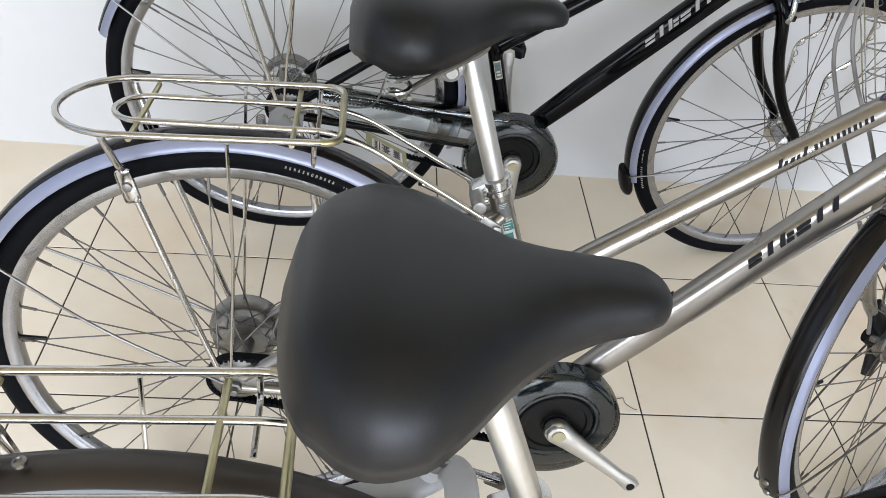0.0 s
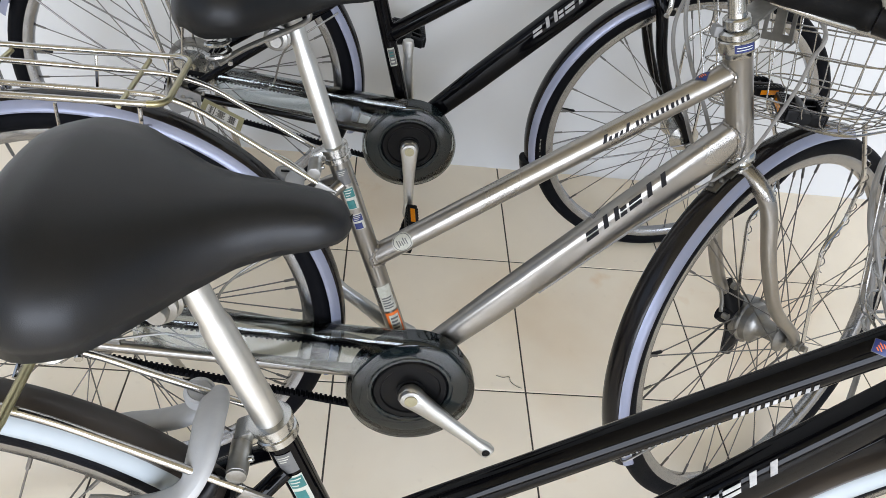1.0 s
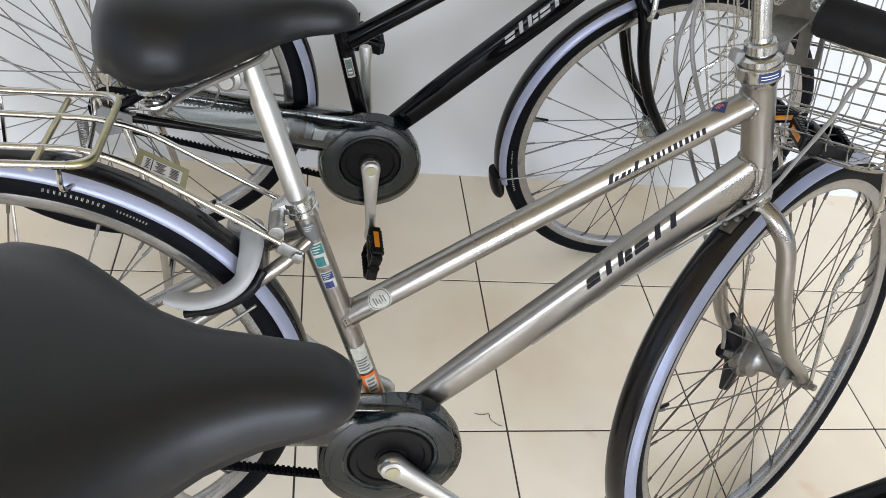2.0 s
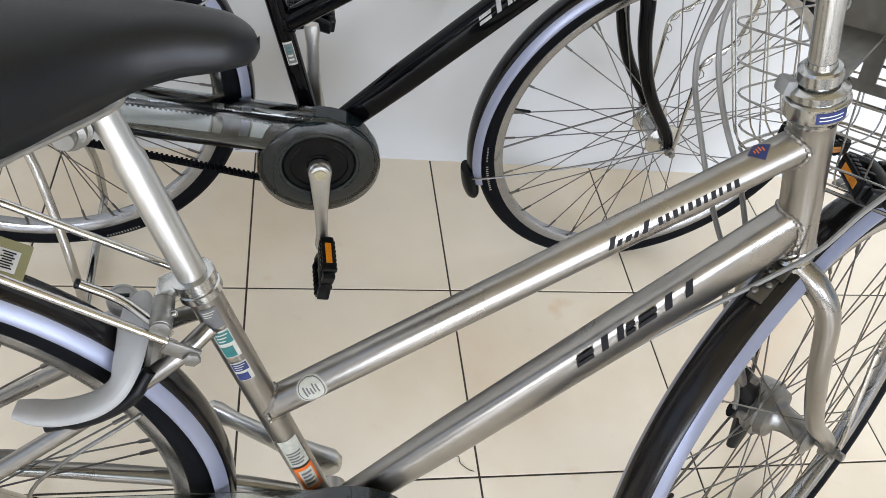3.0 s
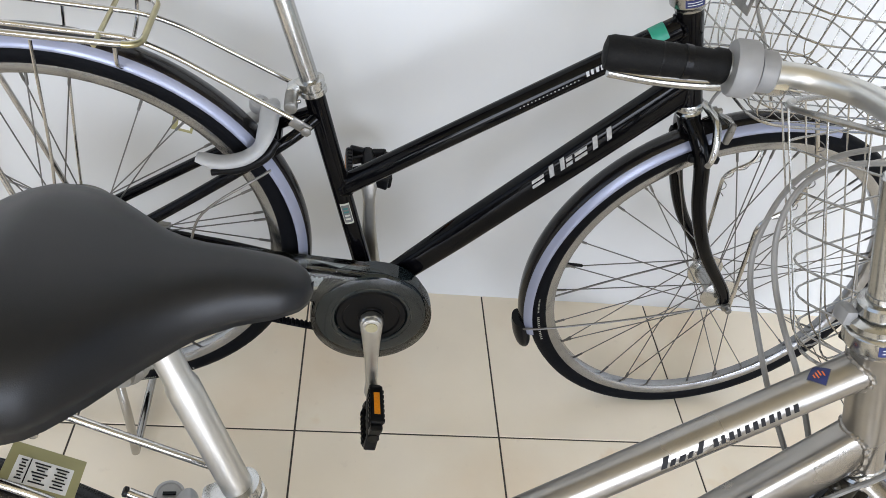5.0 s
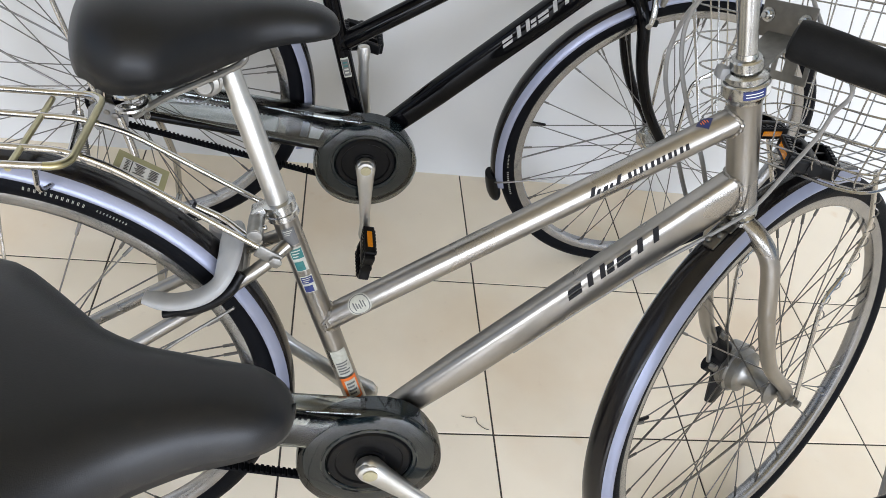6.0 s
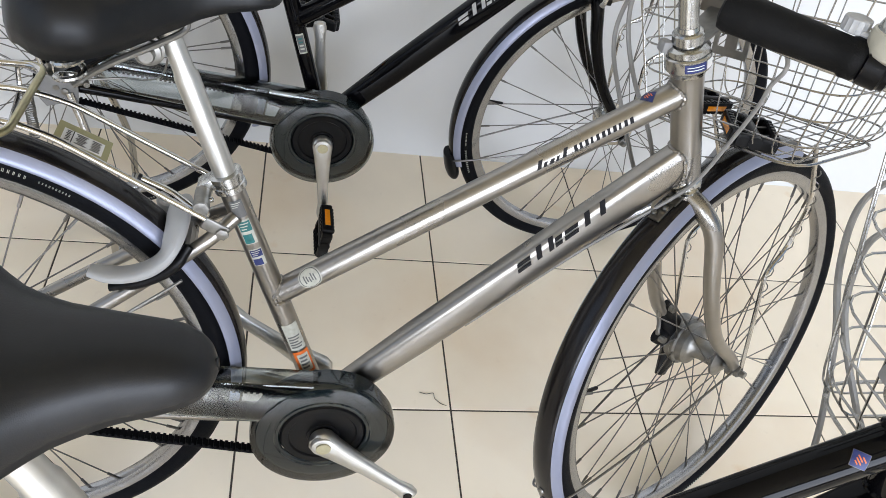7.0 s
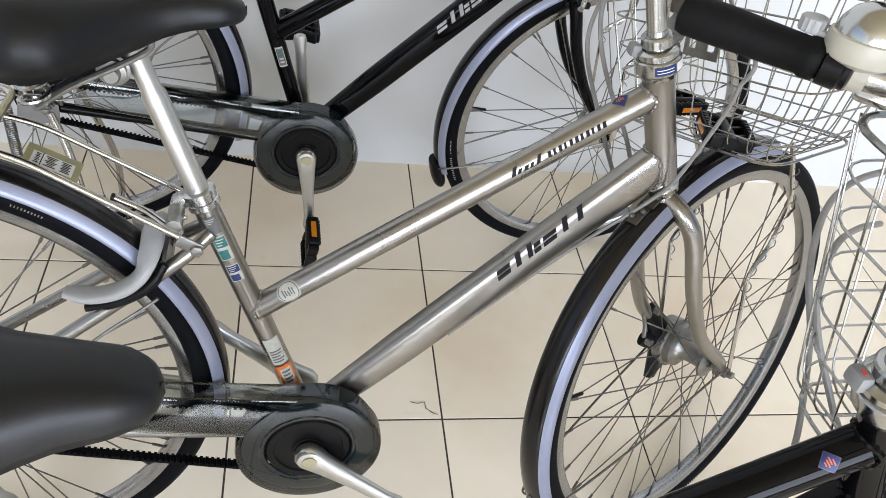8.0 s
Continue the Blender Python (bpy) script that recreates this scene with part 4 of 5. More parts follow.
    for k in range(15):
        t = k / 14
        p = lerp(top0, top1, t)
        h = lerp(0.080, 0.052, t) if t > 0.12 else lerp(0.03, 0.080, t / 0.12)
        a, b = -0.0615, -0.0300
        prof = [(a, -h), (a, -0.010), (a + 0.003, -0.003), (a + 0.009, 0.0), (b, 0.0), (b, -0.0015), (a + 0.010, -0.0015), (a + 0.0042, -0.004), (a + 0.0014, -0.011), (a + 0.0014, -h)]
        rings.append([bm.verts.new(p + Vector((0, l, z))) for l, z in prof])
    for a, b in zip(rings, rings[1:]):
        for j in range(10):
            bm.faces.new((a[j], b[j], b[(j + 1) % 10], a[(j + 1) % 10]))
    bm.faces.new(rings[0])
    bm.faces.new(rings[-1][::-1])
    bmesh.ops.recalc_face_normals(bm, faces=bm.faces)
    part("cover_tail", bm, CLEAR, cov, "clear plastic tail of the belt cover")
    # toothed belt
    r0, r1 = 0.0700, 0.0400
    rc = rh.copy()
    dv = rc - cc
    ang = math.atan2(dv.z, dv.x)
    off = math.acos((r0 - r1) / dv.length)
    path = []
    for k in range(25):
        a = ang + off + (2 * math.pi - 2 * off) * k / 24
        path.append((cc.x + r0 * math.cos(a), cc.z + r0 * math.sin(a)))
    for k in range(17):
        a = ang - off + 2 * off * k / 16
        path.append((rc.x + r1 * math.cos(a), rc.z + r1 * math.sin(a)))
    bm = tube([(x, lx, z) for x, z in path], 0.0018, closed=True, section=[(-3.6, -1), (3.6, -1), (3.6, 1), (-3.6, 1)], up=None)
    belt = part("drive_belt", bm, RUBBER, bike, "black toothed rubber belt", smooth=False)
    bm = bmesh.new()
    pv = [Vector((x, lx, z)) for x, z in path] + [Vector((path[0][0], lx, path[0][1]))]
    acc, step = 0.0, 0.0078
    centre = lerp(cc, rc, 0.4)
    for a, b in zip(pv, pv[1:]):
        ln = (b - a).length
        while acc < ln:
            p = lerp(a, b, acc / ln)
            d = (b - a).normalized()
            nrm = Vector((d.z, 0, -d.x))
            if nrm.dot(Vector((centre.x, lx, centre.z)) - p) < 0:
                nrm = -nrm
            box(bm, (0.0042, 0.0125, 0.0040), oriented(p + nrm * 0.0030, d, (0, 1, 0)))
            acc += step
        acc -= ln
    part("belt_teeth", bm, RUBBER, belt, smooth=False)
    part("front_sprocket", turned([(0.020, -0.0520), (0.066, -0.0520), (0.068, -0.0500), (0.068, -0.0420), (0.066, -0.0400), (0.020, -0.0400)], cc, (0, 1, 0), 48), BLACKPL, bike, "black belt sprocket")
    part("rear_sprocket", turned([(0.012, -0.0520), (0.030, -0.0520), (0.037, -0.0500), (0.037, -0.0420), (0.030, -0.0400), (0.012, -0.0400)], rh, (0, 1, 0), 36), DULL, bike, "dull metal rear sprocket")
    ca = radians(crank_deg)
    v = Vector((math.cos(ca), 0, math.sin(ca))) * 0.168
    arm_r = crank_arm(bike, bb + Vector((0, -0.076, 0)), bb + v + Vector((0, -0.092, 0)))
    arm_l = crank_arm(bike, bb + Vector((0, 0.070, 0)), bb - v + Vector((0, 0.080, 0)))
    if pedals:
        for arm, c, tilt in ((arm_r, bb + v + Vector((0.0, -0.150, 0)), 96), (arm_l, bb - v + Vector((0, 0.137, 0)), 2)):
            s = 1 if c.y < 0 else -1
            m = Matrix.Translation(c) @ Matrix.Rotation(radians(tilt), 4, "Y") @ Matrix.Diagonal((1, s, 1, 1))
            bm = pedal_mesh(m)
            bmesh.ops.recalc_face_normals(bm, faces=bm.faces)
            body = part("pedal", bm, BLACKPL, arm, "black resin pedal", smooth=False)
            body.parent = bike
            pedal_parts(body, m)
    # rear carrier
    rz = P["rack"][1]
    xr, xf = P["rack"][0], P["rack"][0] + 0.325
    w = P.get("rw", 0.080)
    loop = [(xr + w - w * math.sin(a), -w * math.cos(a), rz) for a in [k * math.pi / 14 for k in range(15)]]
    front = rounded([loop[-1], (xf, w, rz), (xf, -w, rz), loop[0]], 0.030, 6)
    rack = part("rear_rack", tube(loop[1:-1] + front, 0.0040, 10, True), STEEL, bike, "stainless tube rear carrier")
    # golden sleeve over the front run of the loop
    rod(rack, "front_bar", rounded([(xf - 0.045, w, rz), (xf, w, rz), (xf, -w, rz), (xf - 0.045, -w, rz)], 0.030, 6)[1:-1], 0.00415, GOLDISH, n=10, label="golden front bar of the carrier")
    wi = 0.035
    end = stay_top + Vector((-0.030, 0, 0.014))
    inner = [end + Vector((0, -0.046, 0)), (xf + 0.030, -wi - 0.004, rz - 0.022), (xf - 0.016, -wi, rz - 0.007)] + [(xr + 0.062 + wi - wi * math.sin(a), -wi * math.cos(a), rz - 0.004) for a in [k * math.pi / 10 for k in range(11)]] + [(xf - 0.016, wi, rz - 0.007), (xf + 0.030, wi + 0.004, rz - 0.022), end + Vector((0, 0.046, 0))]
    rod(rack, "inner_loop", rounded(inner, 0.020, 4), 0.0037, STEEL, n=10)
    for x in (xr + 0.095, xf - 0.055):
        rod(rack, "cross_bar", [(x, -w + 0.003, rz - 0.0065), (x, w - 0.003, rz - 0.0065)], 0.0034, GOLDISH)
    for s in (-1, 1):
        bm = box(bmesh.new(), (0.030, 0.004, 0.016), oriented(stay_top + Vector((-0.026, s * 0.048, 0.008)), (1, 0, -0.6), (0, 1, 0)), 0.002)
        part("stay_tab", bm, DULL, rack)
        part("stay_bolt", turned([(0.0075, 0), (0.0075, 0.005), (0.003, 0.006)], stay_top + Vector((-0.018, s * 0.049, 0.002)), (0, s, 0), 6), DULL, rack)
        a, b = Vector((xr + 0.066, s * (w - 0.004), rz - 0.006)), rh + Vector((-0.014, s * 0.070, 0.020))
        mid = lerp(a, b, 0.17) + Vector((0, -s * 0.012, 0))
        leg = rod(rack, "carrier_leg", spline([a, lerp(a, mid, 0.6), mid, lerp(a, b, 0.6) + Vector((0, -s * 0.004, 0)), b], 5), [0.0042] * 21, STEEL, n=10)
        bm = box(bmesh.new(), (0.018, 0.003, 0.042), oriented(mid + Vector((0, s * 0.003, -0.004)), (1, 0, 0.2), (0, 1, 0)), 0.004)
        part("leg_plate", bm, STEEL, leg)
        part("leg_bolt", turned([(0.0055, 0), (0.0055, 0.003), (0.002, 0.004)], mid + Vector((0, s * 0.0048, -0.004)), (0, s, 0), 12), DULL, leg)
        rod(rack, "rack_clip", spline([(xf - 0.030, s * w, rz - 0.004), (xf - 0.031, s * (w - 0.006), rz - 0.030), (xf - 0.033, s * 0.034, rz - 0.050)]), 0.0028, STEEL)
        rod(rack, "thin_stay", spline([(xr + 0.20, s * w, rz - 0.006), lerp(Vector((xr + 0.20, s * 0.070, rz)), rh, 0.5) + Vector((0, s * 0.02, 0)), rh + Vector((-0.004, s * 0.068, 0.014))]), 0.0022, STEEL)
    # rating tag laid between the stays
    if reflector:
        tm = oriented(lerp(Vector((xf, 0.0, rz - 0.018)), stay_top, 0.25) + Vector((0, -0.020, 0.010)), stay_top - Vector((xf, 0, rz - 0.02)), (0, 1, 0))
        bm = box(bmesh.new(), (0.056, 0.042, 0.0022), tm, 0.0008)
        tag = part("rating_tag", bm, YELLOWTAG, rack, "yellow-edged tag with small unreadable print", smooth=False)
        bm = box(bmesh.new(), (0.042, 0.024, 0.0008), tm @ Matrix.Translation((0, -0.003, 0.0012)))
        part("tag_paper", bm, WHITEINK, tag, smooth=False)
        part("tag_rule", box(bmesh.new(), (0.0010, 0.023, 0.0004), tm @ Matrix.Translation((-0.011, -0.003, 0.0019))), DARKINK, tag, smooth=False)
        for k in range(7):
            for x, ln in ((-0.0155, 0.005 - 0.002 * (k % 2)), (-0.002, 0.012 - 0.003 * (k % 3)), (0.013, 0.010 - 0.003 * (k % 2))):
                part("print_bar", box(bmesh.new(), (ln, 0.0011, 0.0004), tm @ Matrix.Translation((x, 0.0058 - 0.0029 * k, 0.0019))), DARKINK, tag, smooth=False)
        lv = stay_top + Vector((-0.110, 0.010, 0.033))
        lvr = rod(rack, "carrier_lever", spline([lv, stay_top + Vector((-0.078, 0.002, 0.021)), stay_top + Vector((-0.052, -0.016, 0.012)), stay_top + Vector((-0.036, -0.034, 0.016))], 5), 0.0042, STEEL, n=10, label="bent steel lever behind the seat clamp")
        part("lever_tip", turned([(0.0030, 0.0), (0.0046, 0.001), (0.0046, 0.004), (0.0030, 0.005)], lv, (-0.9, 0, 0.35), 12), BLACKPL, lvr)
    # ring lock on the stays
    sd = (rh - stay_top).normalized()
    lo = stay_top + Vector((0, 0, P.get("lift", 0.0)))
    near_arm = [(-0.166, -0.045, -0.060), (-0.135, -0.049, -0.063), (-0.104, -0.050, -0.054), (-0.083, -0.049, -0.037), (-0.074, -0.041, -0.020), (-0.070, -0.022, -0.009)]
    upath = [lo + Vector(q) for q in near_arm] + [lo + Vector((-0.070, 0, -0.006))] + [lo + Vector((x, -y, z)) for x, y, z in near_arm[::-1]]
    up2 = spline(upath, 5)
    m = len(up2)
    secr = [(math.copysign(abs(math.cos(a)) ** 0.7, math.cos(a)), math.copysign(abs(math.sin(a)) ** 0.7, math.sin(a)) * 0.50) for a in [k * math.pi / 8 for k in range(16)]]
    wide = [table([(0, 0.0090), (0.04, 0.0125), (0.2, 0.0140), (0.5, 0.0145), (0.8, 0.0140), (0.96, 0.0125), (1.0, 0.0090)], i / (m - 1)) for i in range(m)]
    bm = tube(up2, wide, section=secr, up=(-0.42, 0, 0.91))
    lk = part("ring_lock", bm, GREYPL, bike, "pale grey ring lock round the rear wheel")
    part("lock_liner", tube(spline([lo + Vector((-0.146, -0.047, -0.084)), lo + Vector((-0.106, -0.048, -0.072)), lo + Vector((-0.074, -0.046, -0.052)), lo + Vector((-0.056, -0.036, -0.028))], 5), [0.005] * 3 + [0.0075] * 10 + [0.006] * 3, 10), BLACKPL, lk, "black rubber liner behind the lock")
    house = turned([(0.010, -0.010), (0.0135, -0.009), (0.0150, 0.0), (0.0142, 0.005), (0.0115, 0.0065), (0.0105, 0.0052), (0.006, 0.0052)], lo + Vector((-0.088, 0.050, -0.024)), (0.15, -0.25, 1), 32)
    part("lock_housing", house, GREYPL, lk, "round grey key housing of the lock")
    # Small black bar in place of the slot's dark inside.
    part("key_slot_shade", box(bmesh.new(), (0.012, 0.003, 0.002), Matrix.Translation(lo + Vector((-0.0872, 0.0486, -0.0172)))), BLACKPL, lk, smooth=False)
    # brakes
    if caliper:
        cp = crown - ax * 0.006 + Vector((0.030, 0, -0.004))
        cal = rod(bike, "caliper_brake", spline([cp + Vector((0.002, -0.050, -0.060)), cp + Vector((0.004, -0.052, -0.030)), cp + Vector((0.002, -0.034, 0.006)), cp + Vector((0, 0, 0.014)), cp + Vector((0.002, 0.034, 0.006)), cp + Vector((0.004, 0.052, -0.030)), cp + Vector((0.002, 0.050, -0.060))]), 0.0065, ALLOY, turn, 10, "alloy front calliper brake")
        bm = turned([(0.0035, -0.006), (0.0080, -0.005), (0.0080, 0.004), (0.0052, 0.006), (0.0052, 0.012), (0.0030, 0.014)], cp + Vector((0.008, 0, 0.012)), (1, 0, 0.2), 16)
        bm.transform(turn)
        part("pivot_bolt", bm, DULL, cal)
        rod(cal, "brake_link", spline([cp + Vector((0.009, 0.014, -0.012)), cp + Vector((0.011, -0.012, 0.012)), cp + Vector((0.011, -0.046, 0.022)), cp + Vector((0.010, -0.060, 0.012))], 5), 0.0052, CHROME, turn, 10)
        rod(cal, "cable_anchor", [cp + Vector((0.010, -0.058, 0.026)), cp + Vector((0.010, -0.058, 0.006)), cp + Vector((0.010, -0.058, -0.006))], [0.0042, 0.0062, 0.0048], DULL, turn, 12)
        rod(cal, "return_spring", spline([cp + Vector((0.006, -0.006, 0.018)), cp + Vector((0.010, -0.034, 0.002)), cp + Vector((0.010, -0.046, -0.026))], 6), 0.0014, SPOKE, turn, 6)
        for s in (-1, 1):
            bm = box(bmesh.new(), (0.050, 0.010, 0.012), Matrix.Translation(cp + Vector((0.0, s * 0.040, -0.048))), 0.003)
            bm.transform(turn)
            part("brake_shoe", bm, BLACKPL, cal)
            bm = turned([(0.006, 0), (0.006, 0.012), (0.003, 0.013)], cp + Vector((0, s * 0.046, -0.048)), (0, s, 0), 12)
            bm.transform(turn)
            part("shoe_nut", bm, DULL, cal)
    else:
        flat = [(math.cos(k * math.pi / 7), 0.5 * math.sin(k * math.pi / 7)) for k in range(14)]
        runs = ([(-0.066, 0.050, 0.082), (-0.056, 0.050, 0.064), (-0.022, 0.050, 0.016), (-0.012, 0.050, -0.020), (-0.024, 0.050, -0.070)], [(-0.074, 0.048, 0.026), (-0.060, 0.048, 0.018), (-0.020, 0.050, 0.008), (0.020, 0.048, 0.010), (0.040, 0.046, 0.004)])
        bm = bmesh.new()
        for run, rr in zip(runs, ([0.011, 0.015, 0.026, 0.026, 0.014], [0.012, 0.014, 0.022, 0.018, 0.011])):
            sweep(bm, [fh + Vector(p) for p in run], rr, section=flat, up=(0, 1, 0))
        bm.transform(turn)
        ba = part("drum_brake_arm", bm, BLACKPL, bike, "black forked drum brake arm")
        for p, q in (((-0.068, 0.038, 0.082), (-0.068, 0.030, 0.082)), ((-0.074, 0.038, 0.026), (-0.074, 0.028, 0.026))):
            rod(ba, "brake_bolt", [fh + Vector(p), fh + Vector(q)], 0.006, DULL, turn, 10)
        rod(ba, "brake_rod", spline([fh + Vector((-0.074, 0.044, 0.030)), fh + Vector((-0.082, 0.050, 0.075)), hb - ax * 0.10 + Vector((-0.02, 0.062, 0))]), 0.0035, DULL, turn)
        bm = turned([(0.020, 0.040), (0.040, 0.039), (0.043, 0.036), (0.043, 0.031), (0.038, 0.029), (0.036, 0.018), (0.027, 0.015), (0.020, 0.010), (0.017, 0.000), (0.016, -0.026)], fh, (0, 1, 0), 40)
        bm.transform(turn)
        part("drum_shell", bm, DULL, ba, "ribbed alloy drum shell")
    part("band_brake", turned([(0.020, 0.052), (0.052, 0.052), (0.055, 0.056), (0.055, 0.074), (0.050, 0.078), (0.018, 0.079)], rh, (0, 1, 0), 40), DULL, bike, "round alloy rear drum brake")
    rod(bike, "torque_arm", [rh + Vector((0.02, 0.074, -0.01)), rh + Vector((0.13, 0.062, -0.012))], 0.006, DULL)
    # cables
    def cable(name, pts, r=0.0026, t=None, mat=CABLE):
        rod(bike, name, spline(pts, 8), r, mat, t, 8)
    if caliper:
        cable("brake_cable", [(bx + 0.150, -0.150, hz - 0.02), (bx + 0.190, -0.120, 0.965), (bx + 0.150, -0.040, 0.90), (hb.x + 0.075, -0.010, 0.80), (hb.x + 0.040, 0.0, 0.735), (crown.x + 0.034, 0.010, crown.z)], 0.0026, turn)
    else:
        cable("brake_cable", [(0.534, 0.235, 0.908), (0.443, 0.210, 0.900), (0.388, 0.185, 0.875), (0.363, 0.165, 0.829), (0.364, 0.155, 0.787), (0.384, 0.145, 0.735), (0.421, 0.120, 0.650), (0.440, 0.080, 0.600)], 0.0032)
        cable("shift_cable", [(0.511, 0.200, 0.903), (0.429, 0.175, 0.908), (0.380, 0.155, 0.895), (0.361, 0.140, 0.861), (0.367, 0.130, 0.815), (0.388, 0.115, 0.762), (0.423, 0.095, 0.698), (0.440, 0.060, 0.640)], 0.0032)
        cable("brake_cable", [(bx + 0.150, 0.150, hz - 0.02), (bx + 0.160, 0.130, 0.94), (bx + 0.140, 0.020, 0.90), (0.437, -0.095, 0.889), (0.438, -0.085, 0.855), (0.443, -0.072, 0.820), (0.447, -0.045, 0.760), (0.436, -0.034, 0.706), tuple(lerp(bb, dth, 0.92) + Vector((0.021, -0.020, -0.020))), tuple(lerp(bb, dth, 0.70) + Vector((0.0205, -0.007, -0.0197))), tuple(lerp(bb, dth, 0.40) + Vector((0.0190, -0.006, -0.0185)))])
    cable("shift_cable", [tuple(stay_top + sd * 0.08 + Vector((0, -0.052, -0.02))), tuple(stay_top + sd * 0.20 + Vector((0, -0.060, -0.03))), tuple(stay_top + sd * 0.24 + Vector((0.0, -0.055, -0.10))), tuple(rh + Vector((0.10, -0.060, 0.02))), tuple(rh + Vector((0.03, -0.065, 0.01)))], 0.0020, None, DULL)
    if bell:
        cable("brake_cable", [(0.560, 0.235, 0.905), (0.504, 0.220, 0.898), (0.470, 0.200, 0.878), (0.453, 0.165, 0.836), (0.480, 0.150, 0.764), (0.494, 0.125, 0.685), (0.485, 0.100, 0.650), (0.450, 0.050, 0.610)], 0.0032)
        cable("shift_cable", [(0.560, 0.220, 0.850), (0.515, 0.200, 0.858), (0.470, 0.170, 0.860), (0.448, 0.140, 0.832), (0.460, 0.125, 0.790), (0.486, 0.095, 0.731), (0.486, 0.070, 0.713), (0.460, 0.030, 0.680)], 0.0032)
    # stand
    if stand == "centre":
        for s in (-1, 1):
            rod(bike, "stand_leg", spline([rh + Vector((0.020, s * 0.076, -0.008)), rh + Vector((0.045, s * 0.090, -0.10)), rh + Vector((0.075, s * 0.135, -0.26)), rh + Vector((0.080, s * 0.140, -0.378))]), 0.0075, STEEL, n=12, label="steel leg of the centre stand")
        rod(bike, "stand_bar", [rh + Vector((0.080, -0.140, -0.376)), rh + Vector((0.080, 0.140, -0.376))], 0.0075, STEEL, n=12)
        spr = [(rh.x - 0.046 + 0.0085 * math.cos(t * 0.8), -0.086 + 0.0085 * math.sin(t * 0.8), rh.z + 0.002 - 0.00062 * t) for t in range(180)]
        rod(bike, "stand_spring", spr, 0.0015, DULL, n=5, label="coil spring of the stand")
        bm = bmesh.new()
        plate = [(-0.030, 0.006), (-0.012, 0.024), (0.036, 0.008), (0.034, -0.026), (0.010, -0.032), (-0.020, -0.042), (-0.034, -0.020)]
        lo_f, hi_f = [[bm.verts.new(rh + Vector((x, y, z))) for x, z in plate] for y in (-0.0745, -0.0775)]
        bm.faces.new(hi_f)
        bm.faces.new(lo_f[::-1])
        for k in range(7):
            bm.faces.new((lo_f[k], lo_f[(k + 1) % 7], hi_f[(k + 1) % 7], hi_f[k]))
        bmesh.ops.recalc_face_normals(bm, faces=bm.faces)
        pl = part("stand_plate", bm, DULLPL, bike, "grey plate of the stand beside the axle", smooth=False)
        part("plate_bolt", turned([(0.0065, 0), (0.0065, 0.004), (0.003, 0.005)], rh + Vector((0.014, -0.0775, -0.006)), (0, -1, 0), 12), DULL, pl)
    else:
        f0 = rh + Vector((0.012, 0.078, -0.010))
        f1 = Vector((rh.x + 0.070, 0.190, 0.030))
        rod(bike, "side_stand", spline([f0, lerp(f0, f1, 0.25) + Vector((0, -0.012, 0)), lerp(f0, f1, 0.94), f1]), [0.0080] * 25, STEEL, n=12, label="steel side stand")
        rod(bike, "stand_foot", [lerp(f0, f1, 0.93), lerp(f0, f1, 1.0), f1 + Vector((0, 0.004, -0.008))], [0.010, 0.011, 0.010], BLACKPL, n=12)
    basket(bike, turn, bx0 + P.get("bx", 0.150), P["bask"][0], P["bask"][1], 0.120, 0.185, 0.215, 0.285)
    # carrier arm of the basket, from the headset to the plate
    a0, a1 = ht + ax * 0.037, Vector((bx0 + P.get("bx", 0.150) - 0.030, 0, lerp(P["bask"][0], P["bask"][1], 0.70) - 0.016))
    bm = bmesh.new()
    vs = [bm.verts.new(q + Vector((0, y, z))) for z in (-0.002, 0.002) for q, y in ((a0, -0.016), (a1, -0.010), (a1, 0.030), (a0, 0.018))]
    for f in ((3, 2, 1, 0), (4, 5, 6, 7), (0, 1, 5, 4), (1, 2, 6, 5), (2, 3, 7, 6), (3, 0, 4, 7)):
        bm.faces.new([vs[k] for k in f])
    bm.transform(turn)
    part("basket_arm", bm, DULL, bike, "flat steel basket arm")
    for s in (-1, 1):
        b0 = Vector((bx0 + 0.150 + 0.12, s * 0.080, P["bask"][0]))
        rod(bike, "basket_stay", rounded([fh + Vector((0.004, s * 0.068, 0.0)), lerp(fh, b0, 0.48) + Vector((-0.010, s * 0.030, 0)), lerp(fh, b0, 0.56) + Vector((0.040, s * 0.020, 0)), lerp(fh, b0, 0.76) + Vector((0.045, s * 0.015, 0)), b0], 0.02, 4), 0.0034, STEEL, turn)
        run = rounded([lerp(fh, b0, 0.36) + Vector((-0.006, s * 0.040, 0)), lerp(fh, b0, 0.48) + Vector((-0.010, s * 0.030, 0)), lerp(fh, b0, 0.56) + Vector((0.040, s * 0.020, 0)), lerp(fh, b0, 0.76) + Vector((0.045, s * 0.015, 0)), lerp(fh, b0, 0.90) + Vector((0.020, s * 0.008, 0))], 0.02, 4)
        coil = []
        done = 0.0
        for p, q in zip(run, run[1:]):
            steps = max(2, int((q - p).length / 0.003))
            for k in range(steps):
                t = (done + (q - p).length * k / steps) / 0.026 * 2 * math.pi
                coil.append(lerp(p, q, k / steps) + Vector((0.007 * math.cos(t) + 0.004, 0.0048 * math.sin(t), 0)))
            done += (q - p).length
        rod(bike, "stay_wire", coil, 0.0009, SPOKE, turn, 5, "thin wire wound round the basket stay")
    # wordmarks and stickers
    ink = SILVERINK if frame_mat is BLACK else DARKINK
    word_shapes(bike, (P["alba"][0], P["alba"][1] - 0.005), (P["albt"][0] + 0.004, P["albt"][1] - 0.002), 0.0205, ink, -0.0187)
    tn = Vector((-tdir.z, 0, tdir.x))
    bri = Vector((P["bri"][0], 0, P["bri"][1]))
